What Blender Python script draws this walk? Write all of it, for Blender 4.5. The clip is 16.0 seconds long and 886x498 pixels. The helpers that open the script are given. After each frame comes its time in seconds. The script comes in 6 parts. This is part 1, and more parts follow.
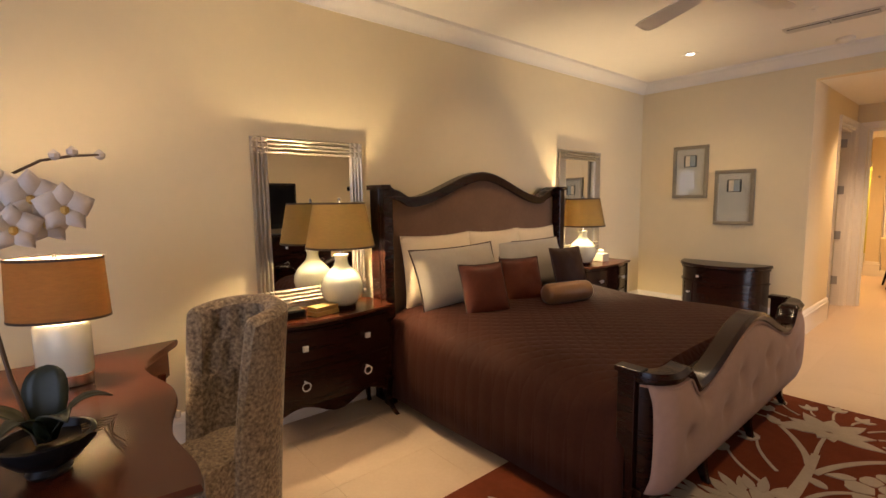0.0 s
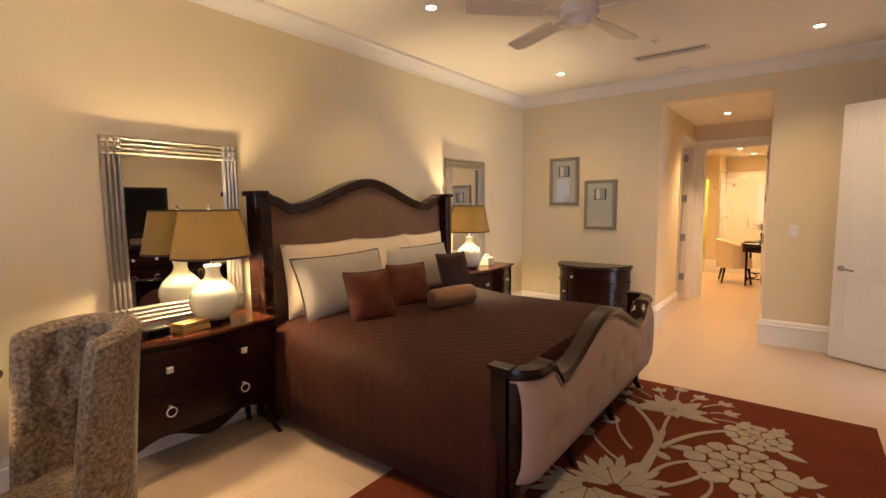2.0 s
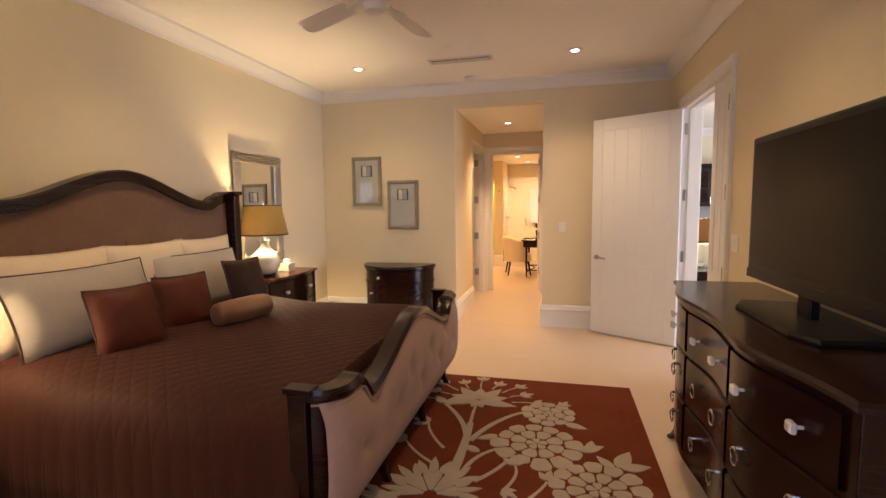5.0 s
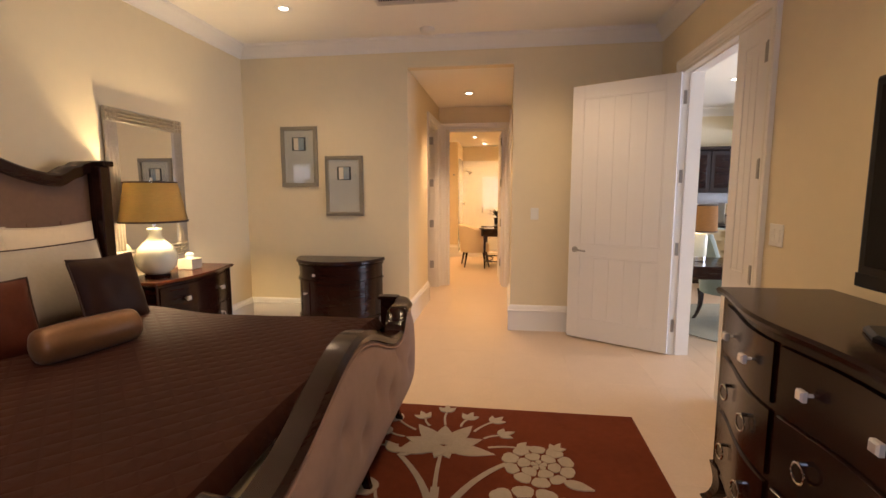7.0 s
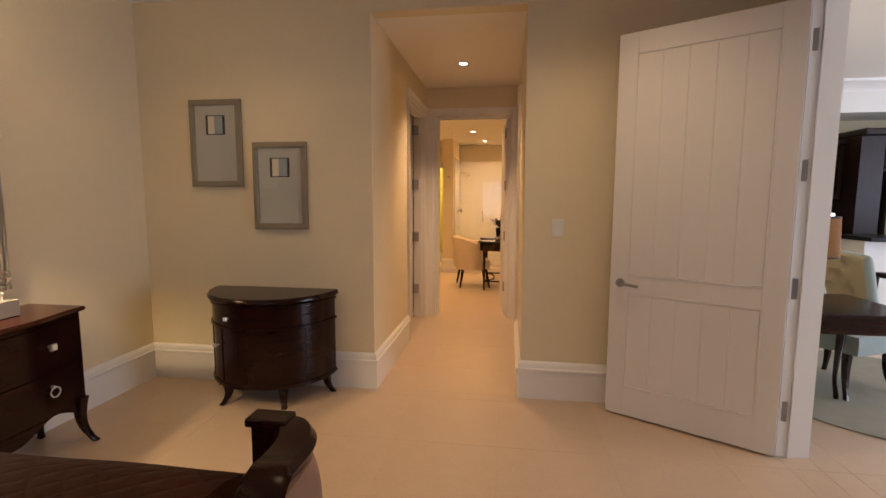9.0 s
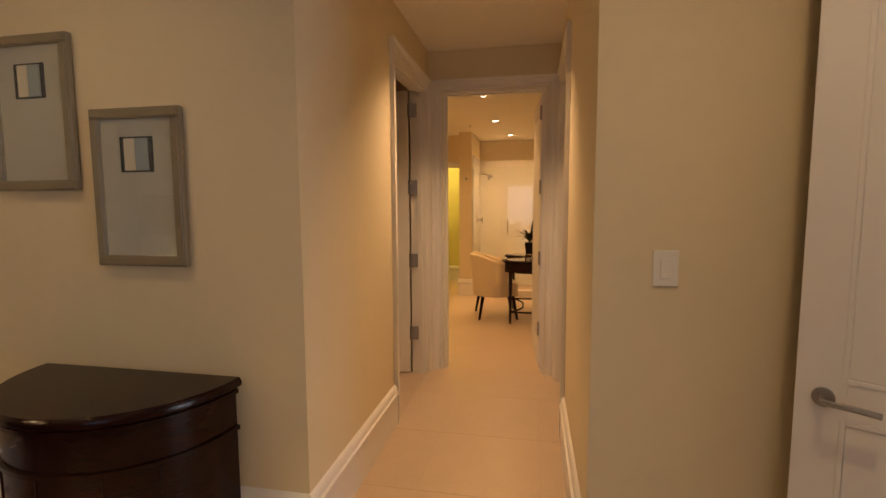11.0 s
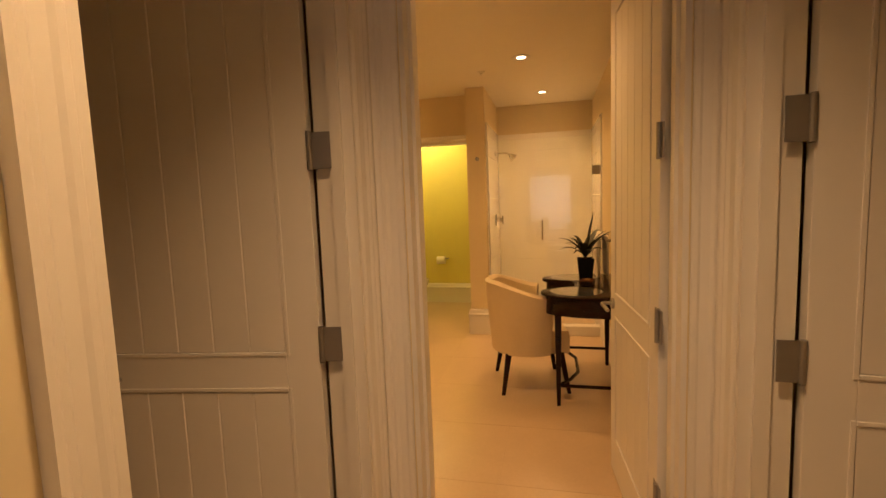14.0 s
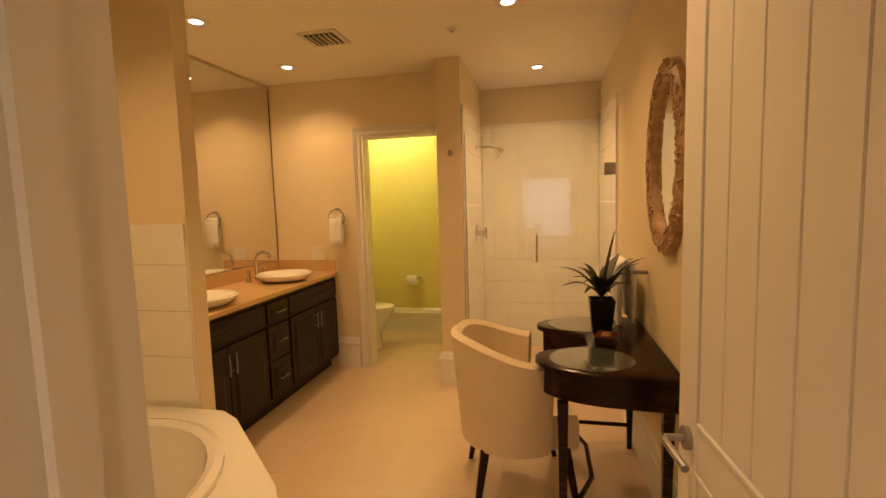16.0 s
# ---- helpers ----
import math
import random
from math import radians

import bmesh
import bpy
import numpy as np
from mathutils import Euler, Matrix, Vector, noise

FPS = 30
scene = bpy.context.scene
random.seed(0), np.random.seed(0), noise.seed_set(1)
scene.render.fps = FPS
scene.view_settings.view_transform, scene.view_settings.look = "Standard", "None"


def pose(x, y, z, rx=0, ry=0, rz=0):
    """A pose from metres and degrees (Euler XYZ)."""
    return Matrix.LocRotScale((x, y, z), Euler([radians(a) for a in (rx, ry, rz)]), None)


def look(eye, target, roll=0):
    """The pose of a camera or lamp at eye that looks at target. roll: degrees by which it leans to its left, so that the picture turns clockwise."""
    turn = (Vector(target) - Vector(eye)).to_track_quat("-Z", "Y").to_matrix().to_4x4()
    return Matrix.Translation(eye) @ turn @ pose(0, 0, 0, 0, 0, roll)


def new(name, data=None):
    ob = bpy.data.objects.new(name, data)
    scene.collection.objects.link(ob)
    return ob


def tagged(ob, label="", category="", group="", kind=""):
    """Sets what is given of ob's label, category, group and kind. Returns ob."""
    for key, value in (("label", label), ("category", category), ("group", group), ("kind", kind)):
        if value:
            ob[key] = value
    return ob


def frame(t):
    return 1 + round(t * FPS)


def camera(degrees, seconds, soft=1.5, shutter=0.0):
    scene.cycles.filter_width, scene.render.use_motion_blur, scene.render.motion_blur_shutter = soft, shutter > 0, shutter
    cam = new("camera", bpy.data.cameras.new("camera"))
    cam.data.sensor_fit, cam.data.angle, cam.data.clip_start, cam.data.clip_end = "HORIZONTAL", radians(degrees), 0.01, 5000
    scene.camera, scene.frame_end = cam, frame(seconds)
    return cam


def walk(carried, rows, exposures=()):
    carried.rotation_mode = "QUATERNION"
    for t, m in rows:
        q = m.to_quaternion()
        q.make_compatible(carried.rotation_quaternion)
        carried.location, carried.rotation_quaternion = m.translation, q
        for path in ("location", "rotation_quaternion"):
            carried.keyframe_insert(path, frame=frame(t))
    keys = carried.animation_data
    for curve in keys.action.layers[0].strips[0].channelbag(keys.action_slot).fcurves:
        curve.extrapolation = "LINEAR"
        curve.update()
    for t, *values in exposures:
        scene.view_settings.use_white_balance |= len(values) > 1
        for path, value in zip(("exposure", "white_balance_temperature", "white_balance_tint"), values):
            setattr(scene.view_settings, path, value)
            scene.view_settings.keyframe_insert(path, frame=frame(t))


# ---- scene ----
cam = camera(87.1, 16.0)
EV = 0.0
PATH = [
    (0, (0.355, 0.925, 1.527), (1.637, 2.446, 1.314), -0.8),
    (0.5, (0.379, 0.894, 1.531), (1.758, 2.328, 1.324), -0.6),
    (1, (0.392, 0.888, 1.532), (1.858, 2.232, 1.326), -0.6),
    (1.5, (0.406, 0.876, 1.528), (1.929, 2.156, 1.324), -0.6),
    (2, (0.421, 0.844, 1.533), (2.001, 2.056, 1.34), -0.6),
    (2.5, (0.443, 0.836, 1.521), (2.089, 1.957, 1.332), -0.6),
    (3, (0.49, 0.843, 1.522), (2.207, 1.849, 1.326), -0.6),
    (3.5, (0.525, 0.897, 1.513), (2.331, 1.733, 1.324), -0.8),
    (4, (0.546, 0.884, 1.514), (2.422, 1.552, 1.334), -0.9),
    (6.5, (1.249, 1.114, 1.432), (3.205, 1.461, 1.201), -0.2),
    (7, (1.586, 1.176, 1.429), (3.553, 1.444, 1.189), -0.1),
    (7.5, (1.945, 1.225, 1.427), (3.923, 1.42, 1.207), 0.2),
    (8, (2.325, 1.276, 1.448), (4.307, 1.434, 1.238), 0.4),
    (8.5, (2.74, 1.246, 1.431), (4.717, 1.454, 1.214), 0.3),
    (9, (3.142, 1.238, 1.41), (5.112, 1.508, 1.196), 0.2),
    (11.5, (5.179, 1.388, 1.43), (7.132, 1.776, 1.246), -0.4),
    (12, (5.6, 1.451, 1.424), (7.55, 1.858, 1.243), -0.6),
    (12.5, (5.987, 1.495, 1.419), (7.931, 1.929, 1.234), -1.0),
    (13, (6.389, 1.569, 1.386), (8.332, 2.007, 1.201), -1.3),
    (13.5, (6.824, 1.572, 1.395), (8.764, 2.015, 1.196), -1.8),
    (14, (7.175, 1.607, 1.403), (9.112, 2.063, 1.201), -2.1),
    (14.5, (7.553, 1.644, 1.412), (9.49, 2.098, 1.209), -2.1),
    (15, (7.892, 1.67, 1.401), (9.833, 2.111, 1.211), -1.7),
    (15.5, (8.18, 1.665, 1.424), (10.123, 2.095, 1.224), -1.1),
    (16, (8.405, 1.641, 1.437), (10.349, 2.068, 1.246), -1.7),
]
walk(cam, [(t, look(eye, target, roll)) for t, eye, target, roll in PATH],
     exposures=[(0, EV + 0.02, 6600, 15), (1.5, EV + 0.12, 6600, 16), (4, EV + 0.18, 6450, 18), (7, EV + 0.03, 6400, 17), (8, EV - 0.3, 6400, 18), (9, EV - 0.55, 6400, 17), (11.5, EV - 0.82, 7300, 15),
                (13.5, EV - 0.9, 8000, 15), (14.5, EV - 0.88, 8000, 15), (15.3, EV - 0.87, 6950, 12), (16, EV - 0.82, 6500, 10)])

# ---- light ----
WARM = (1.0, 0.71, 0.40)
world = bpy.data.worlds.new("sky")
scene.world = world
world.use_nodes = True
wn = world.node_tree.nodes
sky = wn.new("ShaderNodeTexSky")
sky.sky_type, sky.sun_disc, sky.sun_elevation, sky.sun_rotation = "NISHITA", False, radians(35), radians(200)
wn["Background"].inputs["Strength"].default_value = 0.1
world.node_tree.links.new(sky.outputs["Color"], wn["Background"].inputs["Color"])
sun_lamp = new("sun", bpy.data.lights.new("sun", "SUN"))
sun_lamp.data.energy, sun_lamp.data.angle, sun_lamp.data.color = 2.5, radians(0.5), (1, 0.95, 0.88)
sun_lamp.matrix_world = look((0, -20, 14), (3, 0, 0))

BATH_W, SHADE_W, WINDOW_W = 72.0, 66.0, 34.0
BEDROOM_LIGHTS = ((5.476, 3.048, 40), (5.48, 0.80, 72), (3.2, 3.06, 48), (3.2, 0.80, 60), (0.7, 3.06, 50), (0.7, 0.80, 56))
BATHC = (1.0, 0.58, 0.24)


def spot(x, y, z, watts, size=140, color=WARM):
    lamp = new("downlight_beam", bpy.data.lights.new("downlight_beam", "SPOT"))
    lamp.data.energy, lamp.data.color = watts, color
    lamp.data.spot_size, lamp.data.spot_blend, lamp.data.shadow_soft_size = radians(size), 1.0, 0.06
    lamp.location = (x, y, z)


def bulb(x, y, z, watts, color=WARM, r=0.04):
    lamp = new("bulb", bpy.data.lights.new("bulb", "POINT"))
    lamp.data.energy, lamp.data.color, lamp.data.shadow_soft_size = watts, color, r
    lamp.location = (x, y, z)


def window_light(eye, target, w, h, watts, color=(0.72, 0.82, 1.0)):
    lamp = new("window_daylight", bpy.data.lights.new("window_daylight", "AREA"))
    lamp.data.shape, lamp.data.size, lamp.data.size_y = "RECTANGLE", w, h
    lamp.data.energy, lamp.data.color = watts, color
    lamp.matrix_world = look(eye, target)


# ---- materials ----
def material(name, color, rough=0.5, metal=0.0, var=0.08, scale=6.0, bump=0.0, bscale=80.0, second=None, coat=0.0,
             stretch=(1, 1, 1), spec=0.5, sheen=0.0, rvar=0.0):
    m = bpy.data.materials.new(name)
    m.use_nodes = True
    n, l = m.node_tree.nodes, m.node_tree.links
    b = n["Principled BSDF"]
    b.inputs["Roughness"].default_value, b.inputs["Metallic"].default_value = rough, metal
    b.inputs["Coat Weight"].default_value, b.inputs["Specular IOR Level"].default_value = coat, spec
    b.inputs["Coat Roughness"].default_value = 0.12
    b.inputs["Sheen Weight"].default_value = sheen
    co, mp = n.new("ShaderNodeTexCoord"), n.new("ShaderNodeMapping")
    l.new(co.outputs["Object"], mp.inputs["Vector"])
    mp.inputs["Scale"].default_value = stretch
    t1, t2 = n.new("ShaderNodeTexNoise"), n.new("ShaderNodeTexNoise")
    for t, s in ((t1, scale), (t2, scale * 7)):
        t.inputs["Scale"].default_value, t.inputs["Detail"].default_value = s, 5
        l.new(mp.outputs["Vector"], t.inputs["Vector"])
    avg = n.new("ShaderNodeMath")
    avg.operation = "MULTIPLY_ADD"
    l.new(t2.outputs["Fac"], avg.inputs[0])
    avg.inputs[1].default_value = 0.45
    sc = n.new("ShaderNodeMath")
    sc.operation = "MULTIPLY"
    sc.inputs[1].default_value = 0.55
    l.new(t1.outputs["Fac"], sc.inputs[0])
    l.new(sc.outputs[0], avg.inputs[2])
    ramp = n.new("ShaderNodeValToRGB")
    ramp.color_ramp.elements[0].position, ramp.color_ramp.elements[1].position = 0.25, 0.75
    lo = second or [c * (1 - var) for c in color]
    hi = color if second else [min(1, c * (1 + var)) for c in color]
    ramp.color_ramp.elements[0].color, ramp.color_ramp.elements[1].color = (*lo, 1), (*hi, 1)
    l.new(avg.outputs[0], ramp.inputs["Fac"])
    l.new(ramp.outputs["Color"], b.inputs["Base Color"])
    if rvar:
        rm = n.new("ShaderNodeMapRange")
        rm.inputs["To Min"].default_value, rm.inputs["To Max"].default_value = rough - rvar, rough + rvar
        l.new(t1.outputs["Fac"], rm.inputs["Value"])
        l.new(rm.outputs["Result"], b.inputs["Roughness"])
    if bump:
        t3, bp = n.new("ShaderNodeTexNoise"), n.new("ShaderNodeBump")
        t3.inputs["Scale"].default_value, t3.inputs["Detail"].default_value = bscale, 4
        l.new(mp.outputs["Vector"], t3.inputs["Vector"])
        bp.inputs["Strength"].default_value, bp.inputs["Distance"].default_value = bump, 0.01
        l.new(t3.outputs["Fac"], bp.inputs["Height"])
        l.new(bp.outputs["Normal"], b.inputs["Normal"])
    return m


def glow(name, color, strength):
    m = bpy.data.materials.new(name)
    m.use_nodes = True
    b = m.node_tree.nodes["Principled BSDF"]
    b.inputs["Base Color"].default_value = (*color, 1)
    b.inputs["Emission Color"].default_value, b.inputs["Emission Strength"].default_value = (*color, 1), strength
    return m


def shade_cloth(name, color, through_share, stretch):
    """Thin lamp-shade cloth: part of the light passes through."""
    m = material(name, color, 0.9, var=0.18, scale=30, stretch=stretch)
    n, l = m.node_tree.nodes, m.node_tree.links
    tr, mix = n.new("ShaderNodeBsdfTranslucent"), n.new("ShaderNodeMixShader")
    l.new(n["Color Ramp"].outputs["Color"], tr.inputs["Color"])
    mix.inputs["Fac"].default_value = through_share
    l.new(n["Principled BSDF"].outputs[0], mix.inputs[1])
    l.new(tr.outputs[0], mix.inputs[2])
    l.new(mix.outputs[0], n["Material Output"].inputs["Surface"])
    return m


def vary(m, amount):
    """Each piece a little lighter or darker, by its own random number."""
    n, l = m.node_tree.nodes, m.node_tree.links
    info, mr, hsv = n.new("ShaderNodeObjectInfo"), n.new("ShaderNodeMapRange"), n.new("ShaderNodeHueSaturation")
    mr.inputs["To Min"].default_value, mr.inputs["To Max"].default_value = 1 - amount, 1 + amount
    l.new(info.outputs["Random"], mr.inputs["Value"])
    l.new(mr.outputs["Result"], hsv.inputs["Value"])
    l.new(n["Color Ramp"].outputs["Color"], hsv.inputs["Color"])
    l.new(hsv.outputs["Color"], n["Principled BSDF"].inputs["Base Color"])
    return m


PAINT = material("wall_paint", (0.76, 0.65, 0.44), 0.75, var=0.025, scale=2, bump=0.03, bscale=160)
CEIL = material("ceiling_paint", (0.86, 0.82, 0.74), 0.85, var=0.02, scale=2, bump=0.03, bscale=120)
TRIM = material("white_gloss_trim", (0.80, 0.77, 0.72), 0.36, var=0.012, scale=3, bump=0.003, bscale=60)
DOORM = material("white_door_paint", (0.80, 0.78, 0.76), 0.36, var=0.012, scale=3, bump=0.004, bscale=50)
TILE = vary(material("cream_stone_tile", (0.60, 0.455, 0.325), 0.30, second=(0.53, 0.395, 0.275), scale=7, bump=0.02, bscale=30, rvar=0.06), 0.012)
GROUT = material("grout", (0.53, 0.40, 0.28), 0.6, var=0.05)
WOOD = material("dark_mahogany", (0.024, 0.0065, 0.004), 0.2, second=(0.009, 0.0032, 0.0024), scale=3, stretch=(1, 1, 9), coat=0.05, bump=0.015, bscale=20, spec=0.24)
DESKW = material("reddish_mahogany", (0.075, 0.017, 0.007), 0.24, second=(0.035, 0.009, 0.004), scale=2.5, stretch=(7, 1, 1), coat=0.06, bump=0.02, bscale=20, spec=0.32)
ESPR = material("espresso_wood", (0.026, 0.012, 0.008), 0.42, second=(0.012, 0.006, 0.004), scale=4, stretch=(6, 6, 1), spec=0.25)
HEADF = material("taupe_velvet", (0.20, 0.115, 0.070), 0.9, var=0.12, scale=5, bump=0.12, bscale=220)
# footboard velvet: its mauve tint is cool daylight put into the base colour
FOOTF = material("cool_lit_taupe_velvet", (0.34, 0.215, 0.170), 0.9, var=0.12, scale=4, bump=0.12, bscale=220, sheen=0.08)
SPREAD = material("chocolate_quilt", (0.036, 0.0098, 0.0050), 0.72, var=0.2, scale=5, bump=0.08, bscale=120, spec=0.10, sheen=0.02)
CREAM = material("cream_cotton", (0.72, 0.60, 0.42), 0.85, var=0.05, scale=6, bump=0.08, bscale=25)
GREYP = material("grey_satin", (0.40, 0.355, 0.285), 0.6, var=0.08, scale=6, bump=0.08, bscale=22, sheen=0.2)
RUST = material("rust_silk", (0.088, 0.019, 0.008), 0.5, var=0.2, scale=8, bump=0.1, bscale=24, spec=0.2)
BROWNP = material("brown_silk", (0.028, 0.009, 0.005), 0.5, var=0.15, scale=8, bump=0.1, bscale=24, spec=0.2)
GOLDP = material("bronze_satin", (0.21, 0.10, 0.04), 0.3, var=0.15, scale=9, bump=0.06, bscale=24, sheen=0.1, metal=0.25)
PIPING = material("dark_piping", (0.05, 0.022, 0.014), 0.7, var=0.1)
RUGM = material("rust_rug", (0.175, 0.040, 0.017), 0.98, second=(0.115, 0.026, 0.011), scale=4, bump=0.5, bscale=260, spec=0.1)
RUGF = material("rug_pale_wool", (0.40, 0.33, 0.25), 0.98, var=0.14, scale=9, bump=0.5, bscale=260, spec=0.1)
CERAM = material("celadon_ceramic", (0.72, 0.72, 0.58), 0.18, var=0.05, scale=5, coat=0.5)
SHADE = shade_cloth("gold_silk_shade", (0.25, 0.165, 0.060), 0.13, (1, 1, 9))
SHADE_IN = shade_cloth("amber_shade", (0.25, 0.12, 0.036), 0.11, (1, 1, 5))
LINING = shade_cloth("cream_shade_lining", (0.80, 0.74, 0.60), 0.3, (1, 1, 1))
SHADETRIM = material("shade_trim", (0.03, 0.018, 0.012), 0.7, var=0.1)
SILVER = material("champagne_silver", (0.50, 0.45, 0.37), 0.32, metal=0.85, var=0.12, scale=10, bump=0.03, bscale=60)
FRAMEM = material("pewter_frame", (0.30, 0.26, 0.19), 0.42, metal=0.5, var=0.1, scale=12)
CHROME = material("chrome", (0.72, 0.71, 0.69), 0.12, metal=1.0, var=0.03)
STEEL = material("satin_nickel", (0.36, 0.35, 0.34), 0.42, metal=0.8, var=0.06)
CRYSTAL = material("crystal_knob", (0.85, 0.85, 0.85), 0.06, var=0.05, coat=1.0, metal=0.45)
MIRROR = material("mirror_silvering", (0.86, 0.86, 0.84), 0.015, metal=1.0, var=0.005)
MATB = material("picture_mat", (0.47, 0.42, 0.33), 0.6, var=0.03)
BLACK = material("black_plastic", (0.007, 0.007, 0.008), 0.3, var=0.1, spec=0.2)
SCREEN = material("dark_screen", (0.005, 0.005, 0.006), 0.2, var=0.02, spec=0.10)
LEAFD = material("dark_leaf", (0.013, 0.018, 0.008), 0.45, var=0.3, scale=14)
PETAL = material("white_petal", (0.66, 0.58, 0.52), 0.6, var=0.06, scale=20)
PETALC = material("yellow_lip", (0.62, 0.38, 0.10), 0.6, var=0.2, scale=20)
STEM = material("stem_brown", (0.10, 0.06, 0.03), 0.7, var=0.2)
CHAIRF = material("grey_figured_chenille", (0.40, 0.30, 0.19), 0.9, second=(0.10, 0.066, 0.04), scale=62, bump=0.7, bscale=85, sheen=0.15)
CHAIRF.node_tree.nodes["Color Ramp"].color_ramp.elements[0].position = 0.40
CHAIRF.node_tree.nodes["Color Ramp"].color_ramp.elements[1].position = 0.62
TUBF = material("cream_leather", (0.74, 0.62, 0.43), 0.55, var=0.04, scale=5, bump=0.05, bscale=90)
WHITEC = material("white_porcelain", (0.84, 0.82, 0.77), 0.12, var=0.01, coat=0.6)
WTILE = vary(material("white_wall_tile", (0.86, 0.83, 0.76), 0.12, var=0.02, scale=4, coat=0.4), 0.02)
COUNTER = material("honey_marble", (0.68, 0.47, 0.24), 0.22, second=(0.57, 0.36, 0.16), scale=5, coat=0.3)
TOWEL = material("white_towel", (0.82, 0.79, 0.74), 0.98, var=0.05, scale=20, bump=0.12, bscale=240)
SHELL = material("shell_mosaic", (0.62, 0.42, 0.24), 0.4, second=(0.24, 0.12, 0.06), scale=26)
# toilet room walls: a yellower base colour than the cream walls
WCP = material("yellow_green_wall", (0.72, 0.66, 0.24), 0.75, var=0.025, scale=2)
PLASTIC = material("white_plastic", (0.80, 0.77, 0.70), 0.4, var=0.02)
GRILL = material("vent_metal", (0.66, 0.62, 0.55), 0.5, var=0.04)
# near-black: painted shadow inside the vents, and the prints' dark borders
VOID = material("vent_shadow_print_dark", (0.03, 0.028, 0.025), 0.9, var=0.1)
GREENC = material("sage_velvet", (0.22, 0.27, 0.25), 0.9, var=0.12, scale=5, bump=0.1, bscale=180, sheen=0.3)
BUFFC = material("buff_velvet", (0.36, 0.28, 0.16), 0.9, var=0.12, scale=5, bump=0.1, bscale=180, sheen=0.3)
DISC = glow("downlight_lens", (1.0, 0.90, 0.70), 14.0)
ARTB = material("art_blue_grey", (0.22, 0.28, 0.33), 0.5, second=(0.36, 0.36, 0.27), scale=9)
BOOKS = material("gilt_box", (0.46, 0.30, 0.10), 0.35, var=0.2, scale=18, metal=0.4)
GLASS = bpy.data.materials.new("clear_glass")
GLASS.use_nodes = True
_b = GLASS.node_tree.nodes["Principled BSDF"]
_b.inputs["Transmission Weight"].default_value, _b.inputs["Roughness"].default_value, _b.inputs["IOR"].default_value = 1.0, 0.0, 1.45
_b.inputs["Base Color"].default_value = (0.95, 0.98, 0.96, 1)
TABLEGLASS = material("smoked_inset_glass", (0.06, 0.065, 0.06), 0.04, var=0.05, coat=1.0)


def quilted(m, size):
    """Diamond stitching: two crossed waves added to the relief."""
    n, l = m.node_tree.nodes, m.node_tree.links
    co, mp, bp = n.new("ShaderNodeTexCoord"), n.new("ShaderNodeMapping"), n.new("ShaderNodeBump")
    l.new(co.outputs["Object"], mp.inputs["Vector"])
    mp.inputs["Rotation"].default_value = (0, 0, radians(45))
    add = n.new("ShaderNodeMath")
    add.operation = "MINIMUM"
    for k, d in enumerate(("X", "Y")):
        w = n.new("ShaderNodeTexWave")
        w.bands_direction, w.inputs["Scale"].default_value = d, 0.314 / size
        l.new(mp.outputs["Vector"], w.inputs["Vector"])
        pw = n.new("ShaderNodeMath")
        pw.operation, pw.inputs[1].default_value = "POWER", 0.4
        l.new(w.outputs["Fac"], pw.inputs[0])
        l.new(pw.outputs[0], add.inputs[k])
    bp.inputs["Strength"].default_value, bp.inputs["Distance"].default_value = 0.42, 0.009
    l.new(add.outputs[0], bp.inputs["Height"])
    l.new(n["Bump"].outputs["Normal"], bp.inputs["Normal"])
    l.new(bp.outputs["Normal"], n["Principled BSDF"].inputs["Normal"])


quilted(SPREAD, 0.07)

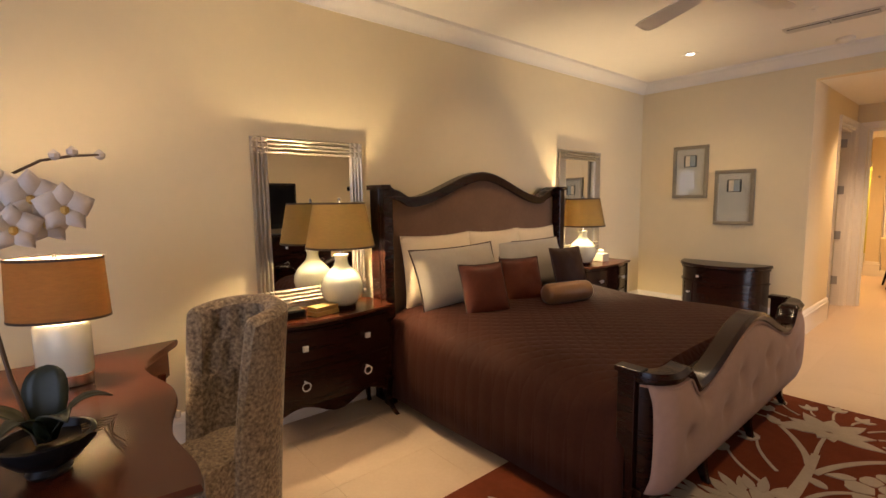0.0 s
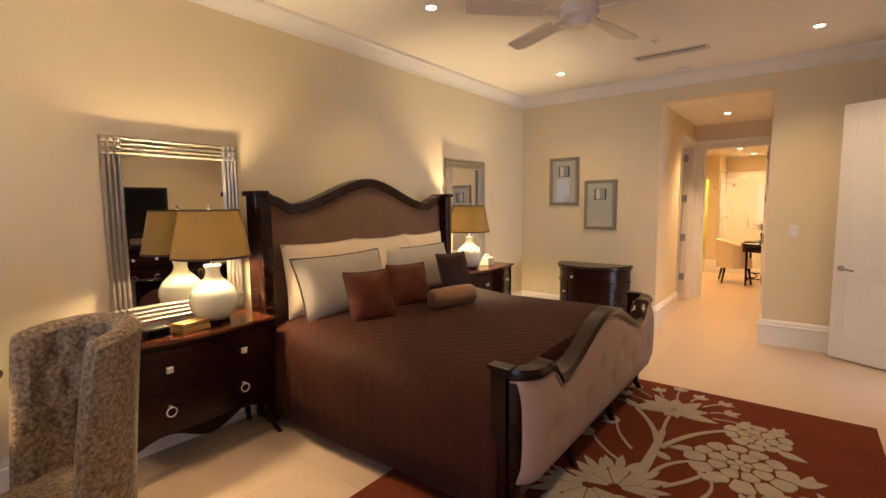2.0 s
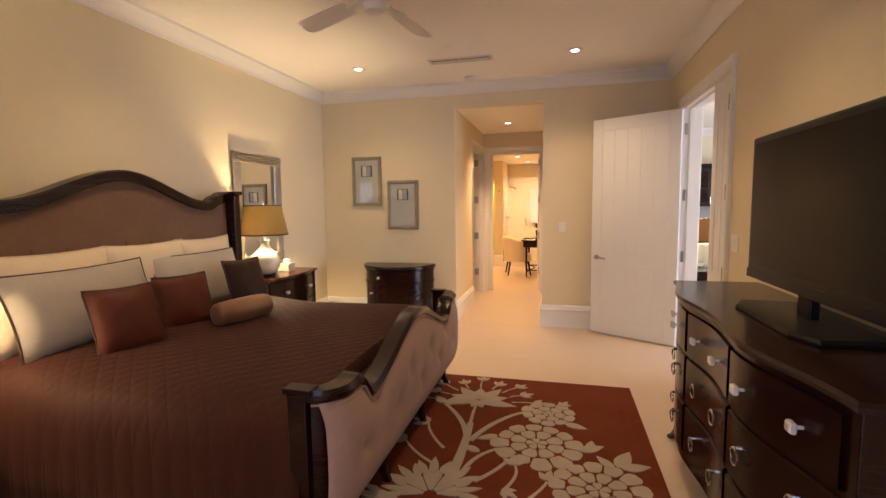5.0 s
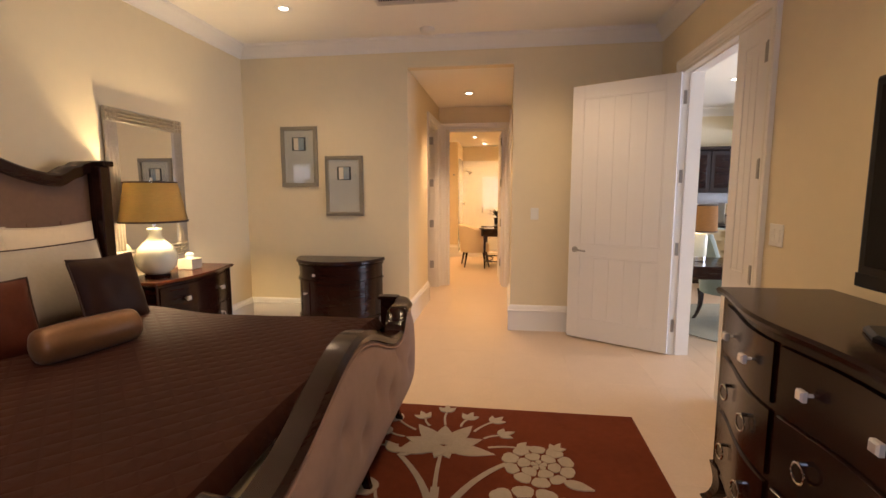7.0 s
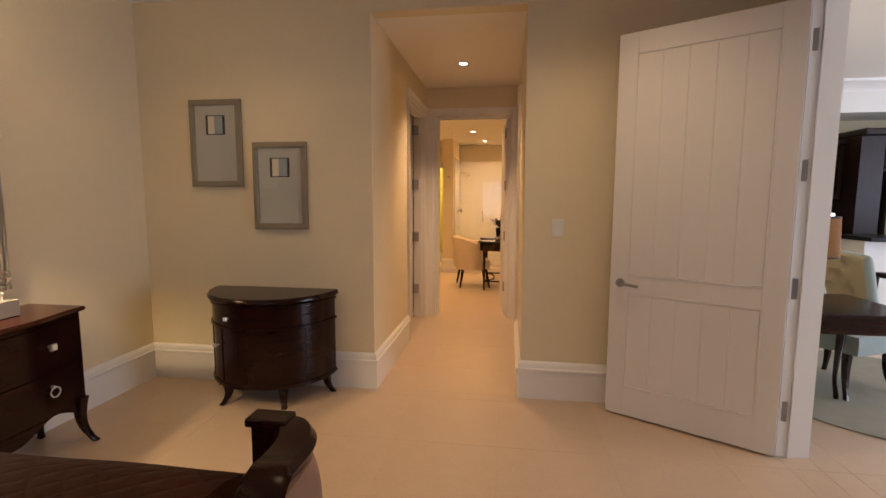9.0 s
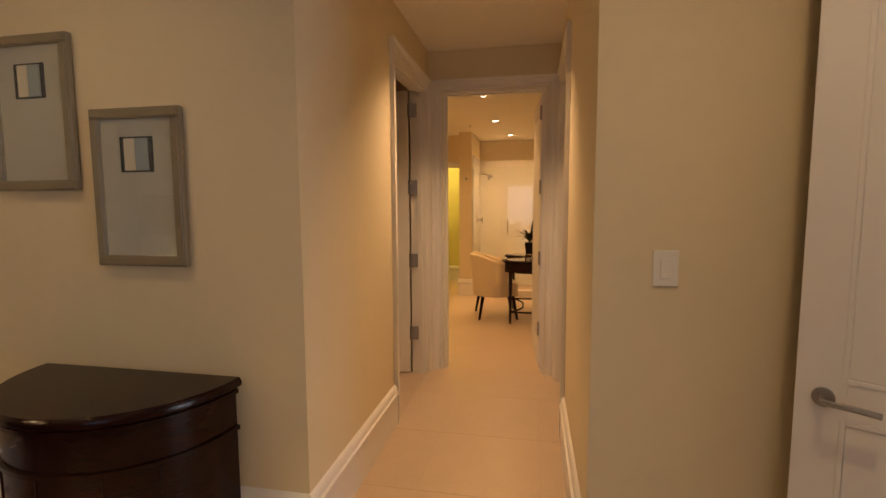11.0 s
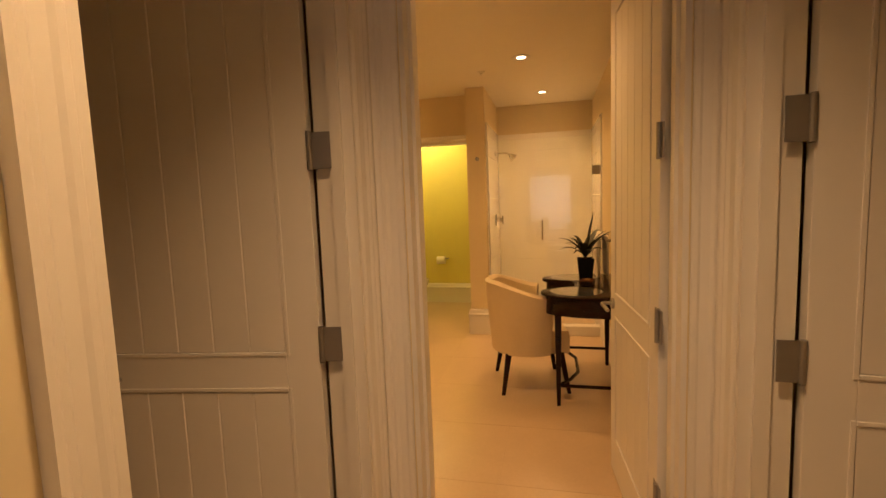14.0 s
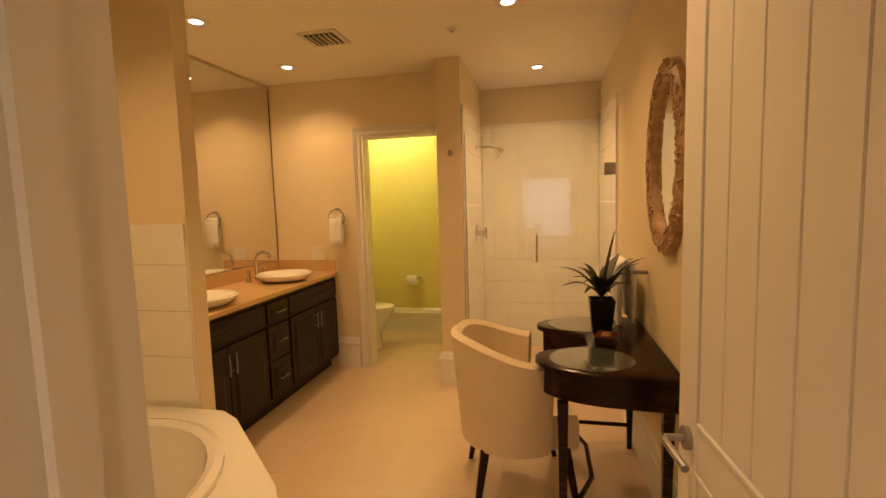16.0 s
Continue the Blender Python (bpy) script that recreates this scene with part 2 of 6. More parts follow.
# ---- mesh builder ----
class B:
    def __init__(self):
        self.v, self.f, self.marks = [], [], []

    def mark(self):
        """Begins a piece that becomes an object of its own."""
        self.marks.append((len(self.v), len(self.f)))
        return self

    def ring(self, pts):
        k = len(self.v)
        self.v += [tuple(p) for p in pts]
        return list(range(k, k + len(pts)))

    def box(self, x0, y0, z0, x1, y1, z1):
        a = self.ring([(x0, y0, z0), (x1, y0, z0), (x1, y1, z0), (x0, y1, z0)])
        b = self.ring([(x0, y0, z1), (x1, y0, z1), (x1, y1, z1), (x0, y1, z1)])
        self.skin([a, b], True, True)
        return self

    def skin(self, rings, closed=True, caps=True):
        n = len(rings[0])
        for a, b in zip(rings, rings[1:]):
            for i in range(n if closed else n - 1):
                j = (i + 1) % n
                self.f.append((a[i], a[j], b[j], b[i]))
        if caps and closed:
            self.f.append(tuple(reversed(rings[0])))
            self.f.append(tuple(rings[-1]))
        return self

    def loft(self, sections, closed=True, caps=True):
        return self.skin([self.ring(s) for s in sections], closed, caps)

    def prism(self, pts, axis, a0, a1):
        """A polygon (counter-clockwise) pushed along an axis: z takes (x, y), y takes (x, z), x takes (y, z)."""
        put = {"z": lambda p, a: (p[0], p[1], a), "y": lambda p, a: (p[0], a, p[1]), "x": lambda p, a: (a, p[0], p[1])}[axis]
        return self.loft([[put(p, a) for p in pts] for a in (a0, a1)])

    def lathe(self, prof, cx=0, cy=0, n=28, sx=1, sy=1):
        return self.loft([[(cx + sx * r * math.cos(2 * math.pi * i / n), cy + sy * r * math.sin(2 * math.pi * i / n), z)
                           for i in range(n)] for r, z in prof])

    def tube(self, path, radius, n=10, squash=1.0):
        secs = []
        for i, p in enumerate(path):
            p = Vector(p)
            d = (Vector(path[min(i + 1, len(path) - 1)]) - Vector(path[max(i - 1, 0)])).normalized()
            up = Vector((0, 0, 1)) if abs(d.z) < 0.9 else Vector((1, 0, 0))
            u = d.cross(up).normalized()
            w = u.cross(d)
            r = radius(i / max(1, len(path) - 1)) if callable(radius) else radius
            secs.append([p + r * (math.cos(2 * math.pi * k / n) * u + squash * math.sin(2 * math.pi * k / n) * w) for k in range(n)])
        return self.loft(secs)

    def grid(self, fn, nu, nv, thick=None):
        idx = [self.ring([fn(i / nu, j / nv) for j in range(nv + 1)]) for i in range(nu + 1)]
        for i in range(nu):
            for j in range(nv):
                self.f.append((idx[i][j], idx[i + 1][j], idx[i + 1][j + 1], idx[i][j + 1]))
        return self

    def mesh(self, name, mat, smooth=False):
        me = bpy.data.meshes.new(name)
        me.from_pydata(self.v, [], self.f)
        bm = bmesh.new()
        bm.from_mesh(me)
        bmesh.ops.recalc_face_normals(bm, faces=bm.faces)
        bm.to_mesh(me)
        bm.free()
        me.materials.append(mat)
        if smooth:
            me.polygons.foreach_set("use_smooth", [True] * len(me.polygons))
            me.set_sharp_from_angle(angle=radians(40))
        return me

    def part(self, name, mat, parent=None, smooth=False, bevel=0.0, label="", solid=0.0):
        cuts = sorted(set(self.marks) | ({(0, 0)} if self.marks else set())) + [(len(self.v), len(self.f))]
        if len(cuts) > 2:
            for (v0, f0), (v1, f1) in zip(cuts, cuts[1:]):
                if f1 > f0:
                    piece = B()
                    piece.v, piece.f = self.v[v0:v1], [tuple(i - v0 for i in q) for q in self.f[f0:f1]]
                    ob = piece.part(name, mat, parent, smooth, bevel, label, solid)
            return ob
        ob = new(name, self.mesh(name, mat, smooth))
        if parent:
            ob.parent = parent
        if solid:
            md = ob.modifiers.new("solid", "SOLIDIFY")
            md.thickness, md.offset = solid, 0
        if bevel:
            md = ob.modifiers.new("bevel", "BEVEL")
            md.width, md.segments, md.limit_method, md.angle_limit = bevel, 2, "ANGLE", radians(40)
        if label:
            tagged(ob, label=label)
        return ob


def thing(name, x, y, z, label, category, group="", turn=0):
    ob = new(name)
    ob.empty_display_size = 0.1
    ob.matrix_basis = pose(x, y, z, 0, 0, turn)
    return tagged(ob, label, category, group)


def arc(cx, cy, r, a0, a1, n=10, sy=1.0):
    return [(cx + r * math.cos(radians(a0 + (a1 - a0) * i / n)), cy + sy * r * math.sin(radians(a0 + (a1 - a0) * i / n))) for i in range(n + 1)]


def smoothstep(a):
    a = max(0.0, min(1.0, a))
    return a * a * (3 - 2 * a)


def curve_through(keys, x):
    for (a, u), (b, v) in zip(keys, keys[1:]):
        if x <= b:
            return u + (v - u) * smoothstep((x - a) / (b - a))
    return keys[-1][1]


# ---- structure ----
H, HC, HB = 2.96, 2.685, 2.53      # ceilings: bedroom, passage, bathroom
NY, SY, EX, WX = 4.0, -0.26, 6.4, -1.9
CL, CR, BX = 2.195, 1.125, 8.65    # passage walls, bathroom door wall
DH, DO = 2.36, 2.43                # inner door openings, entrance opening


def structure(b, name, mat, label="", smooth=False, bevel=0.0):
    return tagged(b.part(name, mat, None, smooth, bevel), label, name.split("_")[0], kind="structure")


structure(B().box(WX - 0.15, NY, 0, EX + 0.0, NY + 0.15, H), "wall_north", PAINT, "cream painted plaster wall behind the bed")
# west wall with a tall glazed opening behind the start of the walk
WY0, WY1, WZ1 = 0.1, 2.5, 2.3
w = B()
w.box(WX - 0.15, SY - 0.16, 0, WX, WY0, H).box(WX - 0.15, WY1, 0, WX, NY, H).box(WX - 0.15, WY0, WZ1, WX, WY1, H)
structure(w, "wall_west", PAINT, "cream painted plaster wall with a tall window")
w = B()
for a, c, d, e in ((WY0, 0, WY0 + 0.06, WZ1), (WY1 - 0.06, 0, WY1, WZ1), (WY0 + 0.06, 0.002, WY1 - 0.06, 0.10), (WY0 + 0.06, WZ1 - 0.06, WY1 - 0.06, WZ1), ((WY0 + WY1) / 2 - 0.04, 0.10, (WY0 + WY1) / 2 + 0.04, WZ1 - 0.06)):
    w.box(WX - 0.13, a, c, WX - 0.07, d, e)
structure(w, "window_1", TRIM, "tall white framed window in the bedroom")
# east wall with the passage opening
w = B()
w.box(EX, CL, 0, EX + 0.12, NY + 0.15, H).box(EX, SY, 0, EX + 0.12, CR, H).box(EX, CR, HC, EX + 0.12, CL, H)
structure(w, "wall_east", PAINT, "cream painted plaster wall with an open passage")
# south wall with the double entrance door
w = B()
w.box(WX, SY - 0.16, 0, 4.50, SY, H).box(4.50, SY - 0.16, DO, 5.83, SY, H).box(5.83, SY - 0.16, 0, EX + 0.12, SY, H)
structure(w, "wall_south", PAINT, "cream painted plaster wall with a double door")
structure(B().box(WX - 0.15, SY - 0.16, H, EX + 0.12, NY + 0.15, H + 0.1), "ceiling_bedroom", CEIL, "off-white painted plaster ceiling")
# passage
w = B()
w.box(EX + 0.12, CL, 0, 7.66, CL + 0.12, HC).box(7.66, CL, DH, 8.535, CL + 0.12, HC).box(8.535, CL, 0, BX + 0.15, CL + 0.12, HC)
structure(w, "wall_passage_north", PAINT, "cream painted passage wall with a doorway")
w = B()
w.box(EX + 0.12, CR - 0.12, 0, 7.66, CR, HC).box(7.66, CR - 0.12, DH, 8.535, CR, HC).box(8.535, CR - 0.12, 0, BX + 0.15, CR, HC)
structure(w, "wall_passage_south", PAINT, "cream painted passage wall with a doorway")
structure(B().box(EX + 0.12, CR - 0.12, HC, BX + 0.15, CL + 0.12, HC + 0.1), "ceiling_passage", CEIL, "off-white painted passage ceiling")
w = B()
w.box(BX, CR, 0, BX + 0.15, 1.22, HC).box(BX, 2.075, 0, BX + 0.15, CL, HC).box(BX, 1.22, DH, BX + 0.15, 2.075, HC)
structure(w, "wall_bath_west", PAINT, "cream painted wall with the bathroom doorway")
# side rooms off the passage
w = B()
w.box(7.3, 4.05, 0, 8.8, 4.15, HC).box(7.2, CL + 0.12, 0, 7.3, 4.15, HC).box(7.2, CL + 0.12, HC, 8.8, 4.15, HC + 0.1)
w.box(7.3, 0.02, 0, 8.8, 0.1, HC).box(7.2, 0.02, 0, 7.3, CR - 0.12, HC).box(8.8, 0.02, 0, 8.92, CR - 0.12, HC).box(7.2, 0.02, HC, 8.92, CR - 0.12, HC + 0.1)
structure(w, "wall_side_rooms", PAINT, "plain walls of the unlit side rooms")
# bathroom
WCX, PX, SBX = 12.25, 11.94, 13.05
structure(B().box(BX + 0.15, CR - 0.12, 0, SBX + 0.12, CR, HB), "wall_bath_south", PAINT, "cream painted bathroom wall")
structure(B().box(BX + 0.15, 4.05, 0, 13.6, 4.17, HB), "wall_bath_north", PAINT, "cream painted bathroom wall")
structure(B().box(BX + 0.0, CL + 0.12, 0, BX + 0.15, 4.17, HB), "wall_bath_northwest", PAINT, "cream painted bathroom wall beside the tub")
structure(B().box(10.25, 3.25, 0, 10.345, 4.05, HB), "wall_bath_partition", PAINT, "short cream partition wall between tub and vanity")
w = B()
w.box(WCX, 3.18, 0, WCX + 0.12, 4.05, HB).box(WCX, 2.45, 2.04, WCX + 0.12, 3.18, HB)
structure(w, "wall_toilet", PAINT, "cream painted wall with the toilet doorway")
structure(B().box(PX, 2.255, 0, 13.6, 2.445, HB), "wall_shower_side", PAINT, "cream wall end between shower and toilet")
structure(B().box(SBX, CR - 0.12, 0, SBX + 0.12, 2.255, HB), "wall_shower_back", PAINT, "cream wall above the shower tiles")
w = B()
w.box(13.45, 2.445, 0, 13.57, 4.05, HB).box(WCX + 0.12, 4.02, 0, 13.45, 4.05, HB)
w.box(WCX + 0.125, 2.446, 0, 13.45, 2.452, HB)
structure(w, "wall_toilet_room", WCP, "yellow-green wall of the toilet room")
structure(B().box(BX + 0.15, CR - 0.12, HB, 13.6, 4.17, HB + 0.1), "ceiling_bath", CEIL, "off-white painted bathroom ceiling")
# living room and kitchen beyond the entrance door
LS, LE, HL = -6.5, 9.9, 2.78
w = B()
w.box(EX + 0.12, SY - 0.16, 0, LE, SY - 0.04, H)
structure(w, "wall_living_north", PAINT, "cream living room wall")
structure(B().box(LE, LS, 0, LE + 0.12, SY - 0.04, H), "wall_living_east", PAINT, "cream kitchen wall")
structure(B().box(WX - 0.15, LS, 0, WX, SY - 0.16, H), "wall_living_west", PAINT, "cream living room wall")
w = B()
w.box(WX - 0.15, LS - 0.12, 0, 2.0, LS, H).box(2.0, LS - 0.12, 2.5, 8.2, LS, H).box(8.2, LS - 0.12, 0, LE + 0.12, LS, H)
structure(w, "wall_living_south", PAINT, "living room wall with a wide glazed opening")
structure(B().box(WX - 0.15, LS - 0.12, HL, LE + 0.12, SY - 0.16, HL + 0.1), "ceiling_living", CEIL, "off-white living room ceiling")
w = B()
for x in (2.0, 4.06, 6.12, 8.14):
    w.box(x, LS - 0.09, 0, x + 0.06, LS - 0.03, 2.5)
w.box(2.06, LS - 0.09, 2.44, 8.14, LS - 0.03, 2.5)
structure(w, "window_2", TRIM, "white framed glazed doors of the living room")
structure(B().box(9.26, LS, 2.42, LE, -2.47, HL), "soffit_kitchen", PLASTIC, "white dropped soffit over the kitchen")
structure(B().box(-60, -80, -0.12, 60, 60, -0.06), "ground", material("lawn_ground", (0.10, 0.13, 0.05), 0.95, var=0.3, scale=1), "grassy ground outside")

# lamps of the place
for x, y, watts in BEDROOM_LIGHTS:
    spot(x, y, H - 0.03, watts, 130)
spot(7.70, 1.675, HC - 0.03, 195, 108, (1.0, 0.66, 0.37))
for x, y in ((9.6, 1.84), (11.09, 1.83), (12.41, 1.69), (11.8, 3.58), (10.85, 3.6), (9.5, 3.3)):
    spot(x, y, HB - 0.03, BATH_W * (1.6 if x > 12 else 1.0), color=BATHC)
bulb(13.0, 3.3, HB - 0.1, 48, (1.0, 0.80, 0.36))
window_light((WX - 0.06, (WY0 + WY1) / 2, 1.2), (4, (WY0 + WY1) / 2, 1.2), WY1 - WY0 - 0.15, WZ1 - 0.2, WINDOW_W, (0.60, 0.70, 1.0))
window_light((5.1, LS - 0.05, 1.3), (5.1, 0, 1.2), 6.0, 2.4, 520, (0.66, 0.78, 1.0))
for x, y in ((5.9, -2.3), (7.82, -1.53), (8.2, -3.6)):
    spot(x, y, HL - 0.03, 40)


# crown, baseboards and casings: profiles run along straight lines
CROWN = [(0, 0), (0.012, 0), (0.016, 0.02), (0.045, 0.045), (0.075, 0.085), (0.105, 0.10), (0.11, 0.125), (0, 0.125)]
BASE = [(0, 0), (0.022, 0), (0.022, 0.20), (0.030, 0.205), (0.030, 0.218), (0.020, 0.225), (0.018, 0.25), (0.010, 0.262), (0, 0.27)]


def run(b, prof, x0, y0, x1, y1, z, side, cut0=0, cut1=0):
    """A moulding from one point to another; side: the unit way out of the wall. cut: how its ends are mitred (+1 opens outwards)."""
    d = Vector((x1 - x0, y1 - y0, 0)).normalized()
    secs = []
    for (x, y), c in (((x0, y0), -cut0), ((x1, y1), cut1)):
        secs.append([(x + side[0] * p + d.x * c * p, y + side[1] * p + d.y * c * p, z + q) for p, q in prof])
    return b.loft(secs)


c = B()
run(c, CROWN, WX, NY, EX, NY, H - 0.125, (0, -1), -1, -1)
run(c, CROWN, EX, NY, EX, SY, H - 0.125, (-1, 0), -1, -1)
run(c, CROWN, EX, SY, WX, SY, H - 0.125, (0, 1), -1, -1)
run(c, CROWN, WX, SY, WX, NY, H - 0.125, (1, 0), -1, -1)
structure(c, "trim_crown", TRIM, "white stepped crown moulding", smooth=True)
c = B()
run(c, CROWN, EX + 0.12, SY - 0.16, LE, SY - 0.16, HL - 0.125, (0, -1), 0, -1)
run(c, CROWN, LE, SY - 0.16, LE, -2.47, HL - 0.125, (-1, 0), -1, -1)
run(c, CROWN, LE, -2.47, 9.26, -2.47, HL - 0.125, (0, 1), -1, 1)
run(c, CROWN, 9.26, -2.47, 9.26, LS, HL - 0.125, (-1, 0), 1, 0)
structure(c, "trim_crown_living", TRIM, "white crown moulding in the living room", smooth=True)
b = B()
run(b, BASE, WX, NY, EX, NY, 0, (0, -1), -1, -1)
run(b, BASE, EX, NY, EX, CL, 0, (-1, 0), -1, 1)
run(b, BASE, EX, CL, 7.57, CL, 0, (0, -1), 1, 0)
run(b, BASE, 7.57, CR, EX, CR, 0, (0, 1), 0, 1)
run(b, BASE, EX, CR, EX, SY, 0, (-1, 0), 1, -1)
run(b, BASE, EX, SY, 5.92, SY, 0, (0, 1), -1, 0)
run(b, BASE, 4.41, SY, WX, SY, 0, (0, 1), 0, -1)
run(b, BASE, WX, SY, WX, WY0, 0, (1, 0), -1, 0)
run(b, BASE, WX, WY1, WX, NY, 0, (1, 0), 0, -1)
structure(b, "baseboard", TRIM, "tall white moulded baseboard", smooth=True)
b = B()
run(b, BASE, 13.0, CR, BX + 0.15, CR, 0, (0, 1), 0, 0)
run(b, BASE, WCX, 3.48, WCX, 3.27, 0, (-1, 0))
run(b, BASE, PX, 2.445, PX, 2.255, 0, (-1, 0), 1, 1)
run(b, BASE, 13.45, 4.02, 13.45, 2.452, 0, (-1, 0))
run(b, BASE, WCX, 2.445, PX, 2.445, 0, (0, 1), 0, 1)
structure(b, "baseboard_bath", TRIM, "tall white moulded baseboard in the bathroom", smooth=True)


def casing(name, axis, at, a0, a1, top, side, thick, w=0.09, other=True, stop=0.0):
    """Moulded door casing round an opening in a wall. axis: the way the wall runs; side: the way out of the near face."""
    c = B()

    def bx(a, d, z0, z1, o0, o1):
        lo, hi = sorted((at + side * o0, at + side * o1))
        if axis == "x":
            c.box(a, lo, z0, d, hi, z1)
        else:
            c.box(lo, a, z0, hi, d, z1)

    prof = [(0.004, 0.0005), (0.004, 0.010), (0.009, 0.014), (0.020, 0.014), (0.028, 0.010), (w * 0.58, 0.012), (w * 0.68, 0.020), (w * 0.78, 0.019), (w * 0.86, 0.026), (w, 0.028), (w, 0.0005)]
    for f in (1, -1) if other else (1,):
        secs = []
        for e_side, high in ((-1, 0), (-1, 1), (1, 1), (1, 0)):
            sec = []
            for e, o in prof:
                a = a0 - e if e_side < 0 else a1 + e
                out = at + side * (o if f == 1 else -thick - o)
                z = top + e if high else 0.0
                sec.append((a, out, z) if axis == "x" else (out, a, z))
            secs.append(sec)
        c.loft(secs)
    # jamb lining and stop
    bx(a0 + 0.001, a0 + 0.018, 0, top - 0.018, -thick - 0.004, 0.004)
    bx(a1 - 0.018, a1 - 0.001, 0, top - 0.018, -thick - 0.004, 0.004)
    bx(a0 + 0.001, a1 - 0.001, top - 0.018, top - 0.001, -thick - 0.004, 0.004)
    if stop:
        for s0 in (stop,):
            bx(a0 + 0.018, a0 + 0.03, 0, top - 0.03, -s0 - 0.04, -s0)
            bx(a1 - 0.03, a1 - 0.018, 0, top - 0.03, -s0 - 0.04, -s0)
            bx(a0 + 0.018, a1 - 0.018, top - 0.03, top - 0.018, -s0 - 0.04, -s0)
    return structure(c, name, TRIM, "white moulded door casing")


casing("trim_casing_entrance", "x", SY, 4.50, 5.83, DO, 1, 0.16, stop=0.05)
casing("trim_casing_passage_north", "x", CL, 7.66, 8.535, DH, -1, 0.12, stop=0.03)
casing("trim_casing_passage_south", "x", CR, 7.66, 8.535, DH, 1, 0.12, stop=0.03)
casing("trim_casing_bath", "y", BX, 1.22, 2.075, DH, -1, 0.15, stop=0.05)
casing("trim_casing_toilet", "y", WCX, 2.46, 3.18, 2.04, -1, 0.12, w=0.07)


def door(name, x, y, width, height, turn, flip, label, hinges, boards=5, lever=True, thick=0.044, plate=0.036):
    """A white panelled leaf, hinged at its own origin and reaching along +x; flip: which way its hinge knuckles face."""
    d = tagged(thing(name, x, y, 0.012, label, "door", "", turn), kind="structure")
    t = thick / 2
    core = B().box(0.003, -t + 0.004, 0, width, t - 0.004, height)
    core.part("leaf_core", DOORM, d)
    fr = B()
    st, mid0, mid1 = 0.115, 0.80, 0.93
    for s in (-1, 1):
        lo, hi = sorted((s * (t - 0.007), s * t))
        fr.box(0.003, lo, 0, st, hi, height).box(width - st, lo, 0, width, hi, height)
        fr.box(st, lo, 0, width - st, hi, 0.20).box(st, lo, mid0, width - st, hi, mid1).box(st, lo, height - 0.13, width - st, hi, height)
        # thin moulding lines round both panels
        for z0, z1 in ((0.20, mid0), (mid1, height - 0.13)):
            l2, h2 = sorted((s * (t - 0.001), s * (t + 0.004)))
            m = 0.012
            fr.box(st - m, l2, z0 - m, st, h2, z1 + m).box(width - st, l2, z0 - m, width - st + m, h2, z1 + m)
            fr.box(st, l2, z0 - m, width - st, h2, z0).box(st, l2, z1, width - st, h2, z1 + m)
    fr.part("leaf_frame", DOORM, d, bevel=0.002)
    pw = (width - 2 * st) / boards
    for z0, z1 in ((0.20, mid0), (mid1, height - 0.13)):
        me = None
        for i in range(boards):
            if me is None:
                me = B().box(0.0012, -t + 0.001, z0 + 0.001, pw - 0.0012, t - 0.001, z1 - 0.002).mesh("board", DOORM)
            ob = new("board", me)
            ob.parent = d
            ob.location = (st + i * pw, 0, 0)
            md = ob.modifiers.new("bevel", "BEVEL")
            md.width, md.segments = 0.0025, 1
    hm = None
    for z in hinges:
        hb = B()
        hb.box(-0.004, flip * t - 0.002 if flip > 0 else -t - 0.003, z - 0.055, 0.034 if plate < 0.05 else 0.006, flip * t + 0.003 if flip > 0 else -t + 0.002, z + 0.055)
        hb.box(-plate, flip * t - 0.002 if flip > 0 else -t - 0.003, z - 0.055, -0.006, flip * t + 0.003 if flip > 0 else -t + 0.002, z + 0.055)
        hb.lathe([(0.008, z - 0.058), (0.008, z + 0.058)], -0.004, flip * (t + 0.006), 10)
        hb.part("hinge", STEEL, d, label="satin nickel butt hinge")
    if lever:
        for s in (-1, 1):
            hb = B()
            hx = width - 0.065
            pts = [(hx + 0.027 * math.cos(a * math.pi / 10), 0.87 + 0.027 * math.sin(a * math.pi / 10)) for a in range(20)]
            hb.prism(pts, "y", *sorted((s * t, s * (t + 0.012))))
            hb.tube([(hx, s * (t + 0.01), 0.87), (hx, s * (t + 0.05), 0.87), (hx - 0.02, s * (t + 0.058), 0.87), (hx - 0.07, s * (t + 0.055), 0.868), (hx - 0.12, s * (t + 0.05), 0.862)], 0.009, 8)
            hb.part("lever_handle", STEEL, d, smooth=True, label="satin nickel lever handle")
    return d


HZ = (0.34, 0.955, 1.56, 2.175)
# entrance: one leaf swung into the room, one narrow leaf shut
door("door_1", 5.80, SY + 0.012, 0.93, 2.40, 60, -1, "white panelled bedroom door standing open", (0.25, 0.93, 1.55, 2.2))
door("door_2", 4.52, SY - 0.024, 0.37, 2.40, 0, 1, "narrow white panelled door leaf, shut", (0.25, 0.93, 1.55, 2.2), boards=2, lever=False)
door("door_3", 8.512, CL + 0.135, 0.83, 2.33, 99, 1, "white panelled side room door standing open", HZ, plate=0.068)
door("door_4", 8.512, CR - 0.135, 0.83, 2.33, -94, -1, "white panelled closet door standing open", HZ, plate=0.06)
door("door_5", BX + 0.165, 1.243, 0.785, 2.33, 4.3, 1, "white panelled bathroom door standing open", HZ)


def downlight(x, y, z, group):
    d = thing("recessed_downlight", x, y, z, "round white recessed ceiling downlight, lit", "downlight", group)
    B().lathe([(0.048, -0.004), (0.075, -0.006), (0.078, -0.001), (0.048, 0.0), (0.046, -0.003)], n=24).part("trim_ring", TRIM, d, True)
    B().lathe([(0.046, -0.0035), (0.02, -0.005), (0.001, -0.005)], n=24).part("lens", DISC, d, True)
    return d


